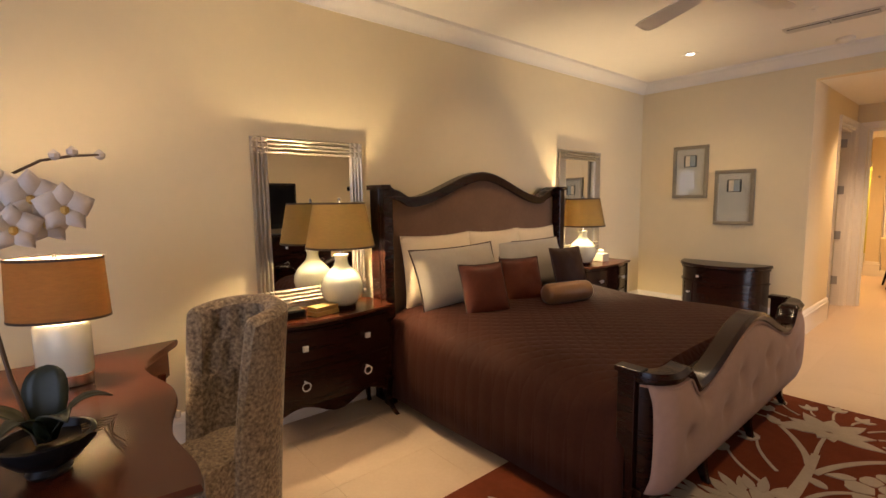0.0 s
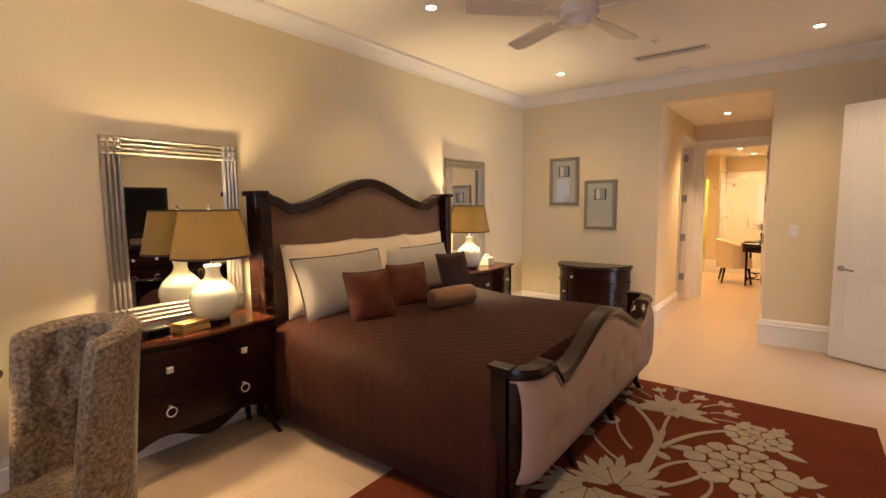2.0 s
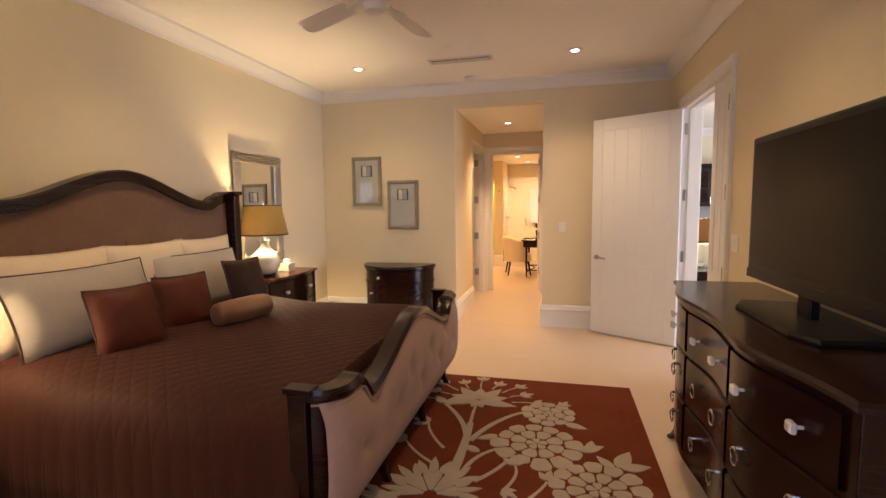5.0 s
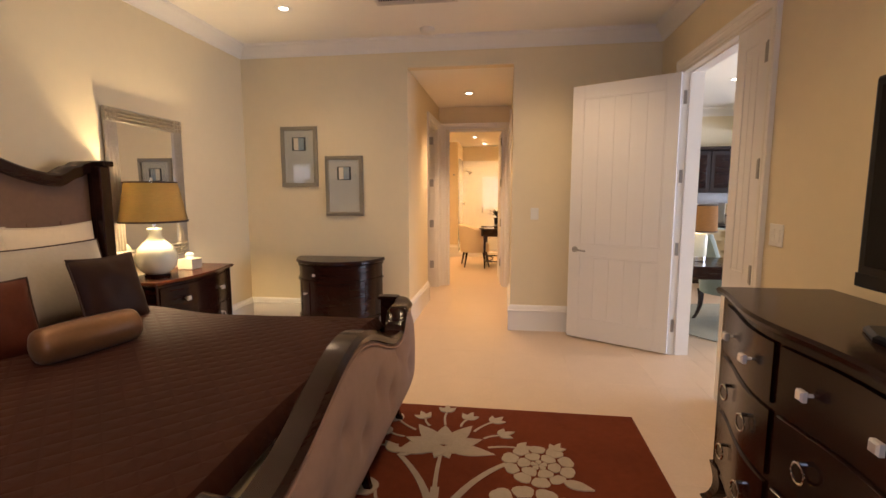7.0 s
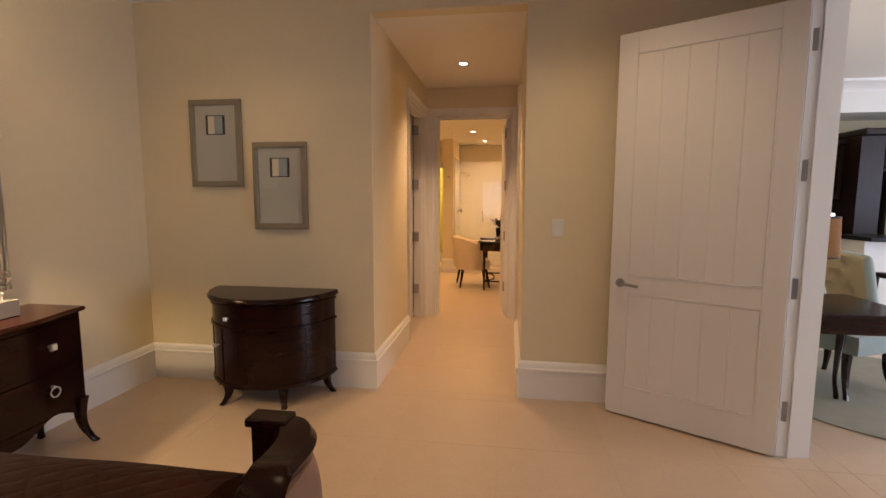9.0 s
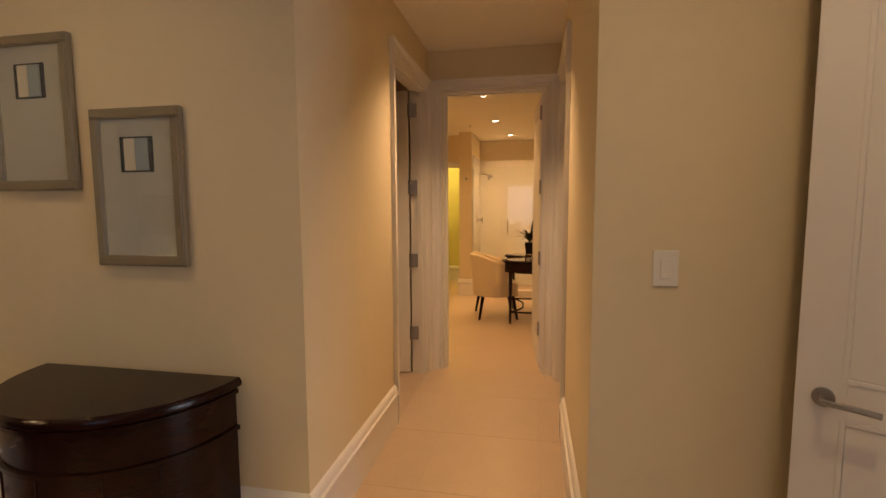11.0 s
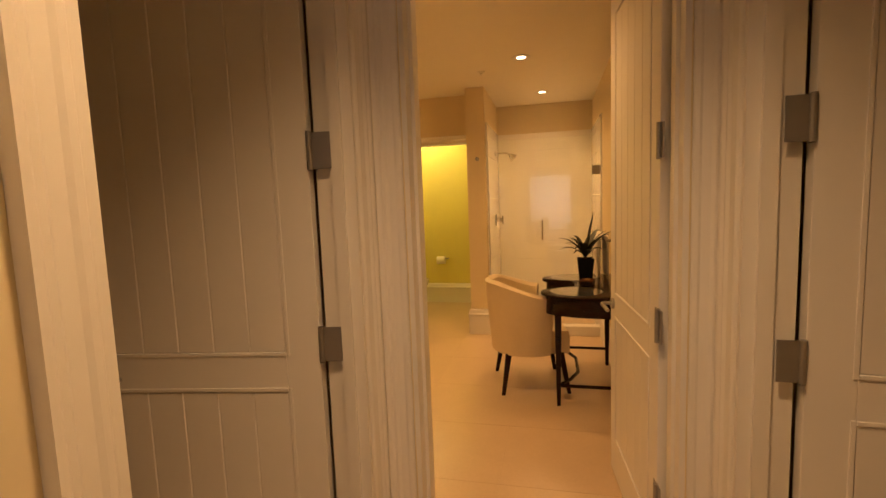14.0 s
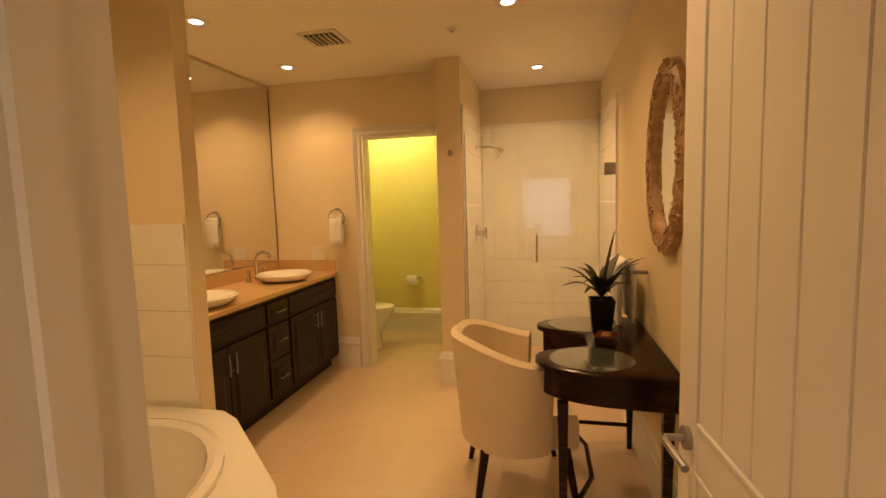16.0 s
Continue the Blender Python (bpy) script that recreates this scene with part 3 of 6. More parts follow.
for x, y, watts in BEDROOM_LIGHTS:
    downlight(x, y, H, "bedroom downlights")
downlight(7.70, 1.675, HC, "passage downlight")
for x, y in ((9.6, 1.84), (11.09, 1.83), (12.41, 1.69), (11.8, 3.58), (10.85, 3.6), (9.5, 3.3)):
    downlight(x, y, HB, "bathroom downlights")
for x, y in ((5.9, -2.3), (7.82, -1.53), (8.2, -3.6)):
    downlight(x, y, HL, "living room downlights")


# ---- bedroom things ----
def knob(b, x, y, z, out, s=0.017):
    """A square crystal knob on a stem; out: the unit way out of the drawer front."""
    b.mark()
    ox, oy = out
    b.tube([(x, y, z), (x + ox * 0.02, y + oy * 0.02, z)], 0.006, 8)
    px, py = -oy, ox
    secs = []
    for d, r in ((0.018, 0.6), (0.024, 1.0), (0.036, 1.0), (0.042, 0.7)):
        secs.append([(x + ox * d + px * u * s * r, y + oy * d + py * u * s * r, z + v * s * r) for u, v in ((-1, -1), (1, -1), (1, 1), (-1, 1))])
    b.loft(secs)


def ring_pull(b, x, y, z, out, r=0.026):
    b.mark()
    ox, oy = out
    px, py = -oy, ox
    b.tube([(x, y, z + r), (x + ox * 0.022, y + oy * 0.022, z + r)], 0.008, 8)
    b.tube([(x + ox * 0.022 + px * r * math.sin(a * math.pi / 9), y + oy * 0.022 + py * r * math.sin(a * math.pi / 9), z + r * math.cos(a * math.pi / 9)) for a in range(19)], 0.004, 6)


def cabriole(b, x, y, z0, dx, dy, s=0.04, flare=0.035):
    """A short curved leg that kicks outwards at the foot."""
    b.mark()
    secs = []
    for k in range(9):
        q = k / 8
        o = flare * (q ** 3) * 1.6 - 0.012 * math.sin(q * math.pi)
        r = s * (1 - 0.55 * q) / 2 + (0.004 if k == 8 else 0)
        cx, cy, z = x + dx * o, y + dy * o, z0 * (1 - q)
        secs.append([(cx - r, cy - r, z), (cx + r, cy - r, z), (cx + r, cy + r, z), (cx - r, cy + r, z)])
    b.loft(secs)


def curved_leg(b, x, y, z0, dx, dy):
    """A tall slim leg with a knee, a hollow ankle and a turned-out foot."""
    b.mark()
    secs = []
    for k in range(15):
        q = k / 14
        o = curve_through([(0, 0.0), (0.22, 0.045), (0.72, -0.035), (1.0, 0.06)], q)
        r = curve_through([(0, 0.034), (0.2, 0.032), (0.75, 0.014), (1.0, 0.017)], q)
        cx, cy, z = x + dx * o, y + dy * o, z0 * (1 - q)
        secs.append([(cx + r * math.cos(a * math.pi / 4), cy + r * math.sin(a * math.pi / 4), z) for a in range(8)])
    b.loft(secs)


def serpentine(u, depth, bow):
    """Front line of a bow-fronted case, u from 0 to 1."""
    return depth + bow * (0.5 - 0.5 * math.cos(2 * math.pi * u)) - 0.25 * bow * math.sin(math.pi * u) ** 8


def nightstand(x, y, label):
    """Origin at the middle of the back on the floor; the front looks to -y."""
    n = thing("nightstand", x, y, 0, label, "nightstand", "nightstands beside the bed")
    W, D, top, low, bow = 0.47, 0.34, 0.80, 0.27, 0.075
    us = [i / 24 for i in range(25)]

    def outline(w, d, bw):
        return [(-w, 0.0)] + [(-w + 2 * w * u, -serpentine(u, d, bw)) for u in us] + [(w, 0.0)]
    B().prism(outline(W - 0.02, D, bow), "z", low, top - 0.03).part("body", WOOD, n, bevel=0.004)
    t = B()
    t.loft([[(p[0], p[1], z) for p in outline(W - 0.02 + o, D + o, bow)] for o, z in ((0.004, top - 0.03), (0.016, top - 0.024), (0.022, top - 0.010), (0.016, top))])
    t.part("top", DESKW, n, smooth=True, label="polished mahogany top")
    # drawer fronts follow the bow
    for z0, z1 in ((low + 0.035, 0.50), (0.525, top - 0.05)):
        rows = []
        for z, o in ((z0, 0.001), (z0 + 0.004, 0.008), (z1 - 0.004, 0.008), (z1, 0.001)):
            rows.append([(-W + 0.05 + (2 * W - 0.10) * u, -serpentine(0.03 + 0.94 * u, D, bow) - o, z) for u in us])
        d = B()
        d.skin([d.ring(r) for r in rows], closed=False, caps=False)
        d.part("drawer_front", WOOD, n, smooth=True)
    ap = []
    for u in us:
        ap.append((-W + 0.02 + (2 * W - 0.04) * u, low - 0.045 - 0.035 * math.cos(4 * math.pi * u)))
    a = B()
    a.loft([[(px, -serpentine(u, D, bow) + o, z) for (px, z), u in zip(ap, us)] + [(px, -serpentine(u, D, bow) + o, low) for (px, z), u in reversed(list(zip(ap, us)))] for o in (0.002, 0.022)])
    a.part("apron", WOOD, n)
    lg = B()
    for sx in (-1, 1):
        cabriole(lg, sx * (W - 0.045), -D + 0.005, low + 0.01, sx * 0.8, -0.8, 0.055, 0.03)
        cabriole(lg, sx * (W - 0.045), -0.04, low + 0.01, sx * 0.4, 0.2, 0.05, 0.02)
    lg.part("leg", WOOD, n, bevel=0.004)
    kb = B()
    for u in (0.26, 0.74):
        ky = -serpentine(u, D, bow) - 0.008
        knob(kb, -W + 0.02 + (2 * W - 0.04) * u, ky, 0.64, (0, -1))
        ring_pull(kb, -W + 0.02 + (2 * W - 0.04) * u, ky, 0.40, (0, -1))
    kb.part("knob", CRYSTAL, n)
    return n


nightstand(1.69, 3.965, "dark mahogany bow-fronted nightstand with crystal knobs")
nightstand(4.97, 3.965, "dark mahogany bow-fronted nightstand beside the bed")


def table_lamp(x, y, z):
    l = thing("table_lamp", x, y, z, "celadon ceramic gourd lamp with gold silk shade, lit", "table lamp", "bedside lamps")
    B().lathe([(0.085, 0), (0.088, 0.008), (0.088, 0.022), (0.08, 0.028)], n=32).part("foot", WOOD, l, True)
    prof = [(0.078, 0.028), (0.105, 0.05), (0.132, 0.09), (0.143, 0.135), (0.138, 0.18), (0.115, 0.225), (0.08, 0.262), (0.052, 0.29), (0.042, 0.32), (0.042, 0.345), (0.05, 0.36), (0.048, 0.368)]
    B().lathe(prof, n=40).part("body", CERAM, l, True)
    B().lathe([(0.012, 0.368), (0.012, 0.45), (0.005, 0.45), (0.005, 0.71), (0.011, 0.715), (0.011, 0.735), (0.004, 0.745)], n=12).part("stem", CHROME, l, True)
    B().loft([[(r * math.cos(a * math.pi / 24), r * math.sin(a * math.pi / 24), zz) for a in range(48)] for r, zz in ((0.228, 0.42), (0.170, 0.71))], caps=False).part("shade", SHADE, l, True)
    B().loft([[(r * math.cos(a * math.pi / 24), r * math.sin(a * math.pi / 24), zz) for a in range(48)] for r, zz in ((0.225, 0.422), (0.167, 0.708))], caps=False).part("shade_lining", LINING, l, True)
    tr = B()
    for r, z0, z1 in ((0.2295, 0.414, 0.428), (0.1715, 0.702, 0.713)):
        tr.mark().loft([[(q * math.cos(a * math.pi / 24), q * math.sin(a * math.pi / 24), zz) for a in range(48)] for q, zz in ((r, z0), (r, z1))], caps=False)
    tr.part("shade_trim", SHADETRIM, l)
    sp = B()
    for a in (0, 120, 240):
        sp.mark().tube([(0.01 * math.cos(radians(a)), 0.01 * math.sin(radians(a)), 0.706), (0.169 * math.cos(radians(a)), 0.169 * math.sin(radians(a)), 0.706)], 0.002, 6)
    sp.part("spider", CHROME, l)
    bulb(x, y, z + 0.52, SHADE_W, (1.0, 0.76, 0.42))
    return l


table_lamp(1.84, 3.755, 0.80)
table_lamp(4.75, 3.79, 0.80)


def wall_mirror(x, z, w, h, lean):
    m = thing("wall_mirror", x, NY - 0.012, z, "rectangular mirror in a reeded champagne-silver frame", "mirror", "mirrors behind the nightstands")
    f = 0.105
    fr = B()
    for i in range(4):
        o0, o1 = i * f / 4 + 0.002, (i + 1) * f / 4 - 0.002
        prof = lambda a: 0.016 + 0.012 * math.sin(a * math.pi)
        for side in range(4):
            secs = []
            for e in (0, 1):
                sec = []
                for k in range(6):
                    o = o0 + (o1 - o0) * k / 5
                    y = -prof(k / 5)
                    if side in (0, 2):
                        lx = (w / 2 - f) * (1 if e else -1)
                        zz = o if side == 0 else h - o
                        sec.append((lx, y, zz))
                    else:
                        zz = f if not e else h - f
                        lx = (-w / 2 + o) if side == 1 else (w / 2 - o)
                        sec.append((lx, y, zz))
                sec += [(sec[-1][0], 0, sec[-1][2]), (sec[0][0], 0, sec[0][2])]
                secs.append(sec)
            fr.loft(secs)
    fr.box(-w / 2, -0.012, 0, w / 2, 0.0, f * 0.98).box(-w / 2, -0.012, h - f * 0.98, w / 2, 0, h)
    fr.box(-w / 2, -0.012, f, -w / 2 + f, 0, h - f).box(w / 2 - f, -0.012, f, w / 2, 0, h - f)
    fr.part("frame", SILVER, m, smooth=True)
    cs = B()
    for sx in (-1, 1):
        for zc in (f / 2, h - f / 2):
            for i in range(3):
                for j in range(3):
                    a, b0 = sx * (w / 2 - f / 2) + (i - 1) * f / 3, zc + (j - 1) * f / 3
                    cs.mark().loft([[(a - q, -y, b0 - q), (a + q, -y, b0 - q), (a + q, -y, b0 + q), (a - q, -y, b0 + q)] for q, y in ((0.016, 0.012), (0.015, 0.024), (0.008, 0.031))])
    cs.part("corner_stud", SILVER, m)
    B().box(-w / 2 + f, -0.010, f, w / 2 - f, -0.004, h - f).part("glass", MIRROR, m, label="clear mirror glass")
    return m


wall_mirror(1.755, 0.83, 0.80, 1.11, 0)
wall_mirror(4.965, 0.90, 0.78, 1.14, 0)

# bed
BXC, BW = 3.26, 1.08
bed = thing("bed", BXC, 0, 0, "king bed with upholstered dark-framed headboard and brown quilt", "bed")
HEADK = [(0, 1.63), (0.10, 1.63), (0.16, 1.60), (0.30, 1.545), (1.08, 1.755)]
FOOTK = [(0, 0.80), (0.17, 0.79), (0.235, 0.795), (0.36, 0.69), (1.08, 0.885)]


def top_line(keys, x):
    return curve_through(keys, BW - abs(x))


def board(keys, y0, y1, inset, low, n=72):
    """A board with a shaped top between two depths."""
    xs = [-BW + inset + 2 * (BW - inset) * i / n for i in range(n + 1)]
    pts = [(x, top_line(keys, x) - inset) for x in xs]
    b = B()
    rings = []
    for y in (y0, y1):
        rings.append(b.ring([(x, y, z) for x, z in pts] + [(x, y, low) for x, z in reversed(pts)]))
    for i in range(n):
        for r in rings:
            b.f.append((r[i], r[i + 1], r[2 * n - i], r[2 * n + 1 - i]))
    m = len(rings[0])
    for i in range(m):
        b.f.append((rings[0][i], rings[0][(i + 1) % m], rings[1][(i + 1) % m], rings[1][i]))
    return b


def rim(keys, y0, y1, width, low, n=90, drop=0.0):
    """A wooden rim round the shaped top and both sides of a board."""
    path = [(-BW, low)] + [(-BW + 2 * BW * i / n, None) for i in range(n + 1)] + [(BW, low)]
    outer = [(x, z if z is not None else top_line(keys, x)) for x, z in path]
    inner = []
    for x, z in outer:
        ix = max(-BW + width, min(BW - width, x))
        inner.append((ix, z if z == low else top_line(keys, ix) - width))
    b = B()
    secs = []
    for (ox, oz), (ix, iz) in zip(outer, inner):
        secs.append([(ox, y0 + 0.012, oz), (ox, y1 - 0.012, oz), ((ox * 0.85 + ix * 0.15), y1, oz * 0.85 + iz * 0.15), (ix, y1, iz), (ix, y0, iz), ((ox * 0.85 + ix * 0.15), y0, oz * 0.85 + iz * 0.15)])
    return b.loft(secs)


rim(HEADK, 3.80, 3.93, 0.075, 0.02).part("headboard_frame", WOOD, bed, smooth=True, label="dark mahogany headboard frame")
board(HEADK, 3.835, 3.92, 0.07, 0.25).part("headboard_panel", HEADF, bed, label="taupe velvet headboard panel")
hp = B()
for sx in (-1, 1):
    hp.mark().box(sx * BW - (0.0 if sx > 0 else 0.03) - (0.08 if sx > 0 else -0.03), 3.74, 0.0, sx * BW + (0.0 if sx > 0 else 0.08), 3.80, 1.60)
    hp.box(sx * BW - 0.06 if sx > 0 else -BW - 0.02, 3.725, 1.60, BW + 0.02 if sx > 0 else -BW + 0.06, 3.94, 1.635)
hp.part("headboard_post", WOOD, bed, bevel=0.006)
bt = B()
for i in range(9):
    for zz in (1.25, 1.02):
        bt.mark().lathe([(0.001, 0), (0.012, 0.003), (0.016, 0.008), (0.014, 0.011), (0.001, 0.012)], (i - 4) * 0.2, 0, 10)
        k = len(bt.v) - 50
        for q in range(k, len(bt.v)):
            vx, vy, vz = bt.v[q]
            bt.v[q] = (vx, 3.838 - vz, zz + vy)
bt.part("button", HEADF, bed, smooth=True)
# footboard: cushioned face between a dark rail and posts that turn back at both ends
FY = 1.76


def foot_y(x):
    """Plan line of the footboard, with rounded ends turning towards the head."""
    e = max(0.0, abs(x) - (BW - 0.13)) / 0.13
    return FY - 0.02 + 0.11 * (1 - math.sqrt(max(0.0, 1 - e * e)))


fb, n = B(), 120
fr_idx, bk_idx = [], []
LOW = 0.27
for j in range(15):
    v = j / 14
    row = []
    for i in range(n + 1):
        x = -BW + 0.012 + 2 * (BW - 0.012) * i / n
        zt = top_line(FOOTK, x) - 0.05
        z = LOW + (zt - LOW) * v
        puff = 0.02 * min(1, 6 * v) * min(1, 6 * (1 - v))
        tuft = sum(math.exp(-(((x - tx) / 0.05) ** 2 + ((z - tz) / 0.045) ** 2)) for tx, tz in [((k - 4) * 0.21, 0.60 if k % 2 else 0.47) for k in range(9)])
        row.append((x, foot_y(x) - puff + 0.030 * tuft - 0.012 * math.sin(math.pi * v), z))
    fr_idx.append(fb.ring(row))
fb.skin(fr_idx, closed=False, caps=False)
fb.part("footboard_cushion", FOOTF, bed, smooth=True, solid=0.006, label="taupe velvet footboard cushion, cool light in its colour")
xs = [-BW + 2 * BW * i / n for i in range(n + 1)]
rail = B()
rail.loft([[(x, foot_y(x) - 0.012, top_line(FOOTK, x) - 0.045), (x, foot_y(x) - 0.022, top_line(FOOTK, x) - 0.02), (x, foot_y(x) - 0.005, top_line(FOOTK, x)),
            (x * 0.985, foot_y(x) + 0.075, top_line(FOOTK, x)), (x * 0.98, foot_y(x) + 0.09, top_line(FOOTK, x) - 0.02), (x * 0.98, foot_y(x) + 0.085, top_line(FOOTK, x) - 0.05)] for x in xs])
rail.part("footboard_rail", WOOD, bed, smooth=True, label="polished dark footboard rail")
back = B()
back.loft([[(x * 0.975, foot_y(x) + 0.02, LOW), (x * 0.975, foot_y(x) + 0.078, LOW), (x * 0.975, foot_y(x) + 0.078, top_line(FOOTK, x) - 0.04), (x * 0.975, foot_y(x) + 0.02, top_line(FOOTK, x) - 0.04)] for x in xs])
back.part("footboard_back", WOOD, bed, smooth=True)
pipe = B()
pipe.tube([(x * 0.985, foot_y(x) - 0.012, top_line(FOOTK, x) - 0.062) for x in xs], 0.005, 6)
pipe.part("footboard_piping", FOOTF, bed, smooth=True)
fp = B()
for sx in (-1, 1):
    x0, x1 = sorted((sx * (BW + 0.004), sx * (BW - 0.055)))
    fp.mark().box(x0, FY + 0.09, 0.14, x1, FY + 0.17, 0.80)
    fp.box(x0 - 0.006, FY + 0.065, 0.782, x1 + 0.006, FY + 0.185, 0.806)
    cabriole(fp, sx * (BW - 0.05), FY + 0.09, 0.27, sx * 0.7, -0.7, 0.07, 0.03)
fp.mark().box(-BW + 0.03, FY + 0.03, 0.20, BW - 0.03, FY + 0.07, 0.28)
for lx in (-0.35, 0.35):
    cabriole(fp, lx, FY + 0.08, 0.24, 0, -0.7, 0.07, 0.03)
fp.part("footboard_post", WOOD, bed, bevel=0.005)
sr = B().box(-BW + 0.09, FY + 0.16, 0.18, -BW + 0.13, 3.75, 0.35).mark().box(BW - 0.13, FY + 0.16, 0.18, BW - 0.09, 3.75, 0.35)
sr.part("side_rail", WOOD, bed)
# quilt: drapes over both sides
qs, m = [], 44
ys = [FY + 0.13 + (3.78 - FY - 0.13) * i / m for i in range(m + 1)]
prof = [(-1.085, 0.10), (-1.085, 0.28), (-1.08, 0.42), (-1.065, 0.54), (-1.035, 0.62), (-0.98, 0.665), (-0.90, 0.69)] + [(-0.8 + 0.1 * i, 0.70 + 0.012 * math.sin(i * math.pi / 16)) for i in range(17)] + \
    [(0.90, 0.69), (0.98, 0.665), (1.035, 0.62), (1.065, 0.54), (1.08, 0.42), (1.085, 0.28), (1.085, 0.10)]
q = B()
rows = []
for i, y in enumerate(ys):
    row = []
    for k, (x, z) in enumerate(prof):
        side = max(0.0, (0.62 - z) / 0.52)
        wob = noise.noise(Vector((x * 2, y * 2.5, z * 2)))
        dz = 0.012 * wob if z > 0.62 else 0
        dx = (0.010 * math.sin(y * 7 + x) + 0.02 * wob + 0.008) * side * (1 if x > 0 else -1)
        row.append((x + dx * 0.8, y, z + dz - (0.05 if i == 0 else 0) + 0.03 * math.exp(-((y - 3.45) / 0.3) ** 2) * (1 - side)))
    rows.append(q.ring(row))
q.skin(rows, closed=False, caps=False)
quilt = q.part("quilt", SPREAD, bed, smooth=True, solid=0.02, label="chocolate brown quilted bedspread")
B().box(-0.98, FY + 0.15, 0.36, 0.98, 3.79, 0.66).part("mattress", CREAM, bed, bevel=0.04)


def pillow(x, y, z, w, h, t, mat, label, pipe=None, tilt=-20, turn=0, group="bed pillows", name="pillow", fringe=False):
    """A plump cushion standing on its lower edge; w, h, t: its width, height and thickness."""
    p = thing(name, x, y, z, label, "pillow", group)
    p.matrix_basis = pose(x, y, z, tilt, 0, turn)
    N = 18

    def pt(u, v, s):
        a, b = 2 * u - 1, 2 * v - 1
        edge = (max(0, 1 - abs(a) ** 2.6) * max(0, 1 - abs(b) ** 2.6)) ** 0.55
        pin = 1 - 0.05 * (1 - abs(b) ** 2) * abs(a) ** 3
        pin2 = 1 - 0.07 * (1 - abs(a) ** 2) * abs(b) ** 3
        wr = 0.010 * noise.noise(Vector((a * 2.5 + x * 7, b * 2.5 + y * 5, s)))
        return (a * w / 2 * pin, s * (t / 2 * edge + wr * edge), h / 2 + b * h / 2 * pin2)
    b = B()
    for s in (-1, 1):
        b.grid(lambda u, v: pt(u, v, s), N, N)
    b.part("cover", mat, p, True)
    if pipe:
        e = [pt(k / N, 0, 0) for k in range(N + 1)] + [pt(1, k / N, 0) for k in range(1, N + 1)] + [pt(1 - k / N, 1, 0) for k in range(1, N + 1)] + [pt(0, 1 - k / N, 0) for k in range(1, N + 1)]
        B().tube(e, 0.006, 6).part("piping", pipe, p, True)
    return p


PZ = 0.715
for x, w in ((2.72, 0.72), (3.38, 0.66), (3.93, 0.60)):
    pillow(x, 3.73, PZ, w, 0.54, 0.17, CREAM, "cream cotton euro pillow leaning on the headboard", CREAM, -8)
pillow(2.80, 3.53, PZ, 0.92, 0.47, 0.18, GREYP, "grey satin pillow with dark piping on the bed", PIPING, -20, 4)
pillow(3.72, 3.56, PZ, 0.84, 0.46, 0.18, GREYP, "grey satin pillow with dark piping on the bed", PIPING, -20, -3)
pillow(2.70, 3.20, PZ - 0.012, 0.36, 0.38, 0.14, RUST, "rust silk throw cushion with dark piping", PIPING, -22, -16, name="throw_cushion")
pillow(3.20, 3.28, PZ - 0.012, 0.35, 0.37, 0.14, RUST, "rust silk throw cushion on the bed", PIPING, -22, -20, name="throw_cushion")
pillow(3.84, 3.28, PZ - 0.012, 0.36, 0.40, 0.14, BROWNP, "dark brown silk throw cushion on the bed", PIPING, -18, -10, name="throw_cushion")
bol = thing("bolster", 3.40, 3.04, 0.793, "bronze satin bolster roll on the bed", "bolster", turn=-14)
B().loft([[(xx, r * math.cos(a * math.pi / 14), r * math.sin(a * math.pi / 14)) for a in range(28)] for xx, r in
          ((-0.215, 0.01), (-0.212, 0.05), (-0.20, 0.072), (-0.185, 0.078), (-0.1, 0.082), (0, 0.083), (0.1, 0.082), (0.185, 0.078), (0.20, 0.072), (0.212, 0.05), (0.215, 0.01))]).part("cover", GOLDP, bol, True)

# demilune chest
ch = thing("demilune_chest", EX - 0.035, 2.925, 0, "dark mahogany half-round chest with drawer and doors", "chest")


def half(r, sx=1.0):
    return [(-sx * r * math.sin(radians(a)), r * 1.02 * math.cos(radians(a))) for a in range(0, 181, 6)]


def halfring(r, z):
    return [(x, y, z) for x, y in half(r)]


DR = 0.435
c = B().loft([halfring(DR, 0.13), halfring(DR, 0.71)])
c.part("body", WOOD, ch, True)
B().loft([halfring(DR + 0.015, 0.71), halfring(DR + 0.028, 0.722), halfring(DR + 0.028, 0.738), halfring(DR + 0.018, 0.752)]).part("top", WOOD, ch, True, label="polished mahogany top")
tr = B()
for z in (0.545, 0.15, 0.695):
    tr.mark().loft([halfring(DR - 0.01, z - 0.014), halfring(DR + 0.012, z - 0.008), halfring(DR + 0.012, z + 0.008), halfring(DR - 0.01, z + 0.014)])
tr.part("band", WOOD, ch, True)
dd = B()
for a in (40, 62, 90, 118, 140):
    s, k = math.sin(radians(a)), math.cos(radians(a))
    dd.mark().tube([(-(DR + 0.001) * s, (DR + 0.001) * 1.02 * k, 0.17), (-(DR + 0.001) * s, (DR + 0.001) * 1.02 * k, 0.53)], 0.004, 6)
dd.part("door_edge", WOOD, ch)
lg = B()
for a in (8, 60, 120, 172):
    s, k = math.sin(radians(a)), math.cos(radians(a))
    cabriole(lg, -(DR - 0.03) * s - 0.0, (DR - 0.03) * k, 0.15, -s, k, 0.06, 0.03)
lg.part("leg", WOOD, ch, bevel=0.004)
kb = B()
knob(kb, -DR * 0.9 - 0.04, 0.0 + 0.13, 0.62, (-1, 0), 0.013)
kb.part("drawer_knob", CRYSTAL, ch)
kb = B()
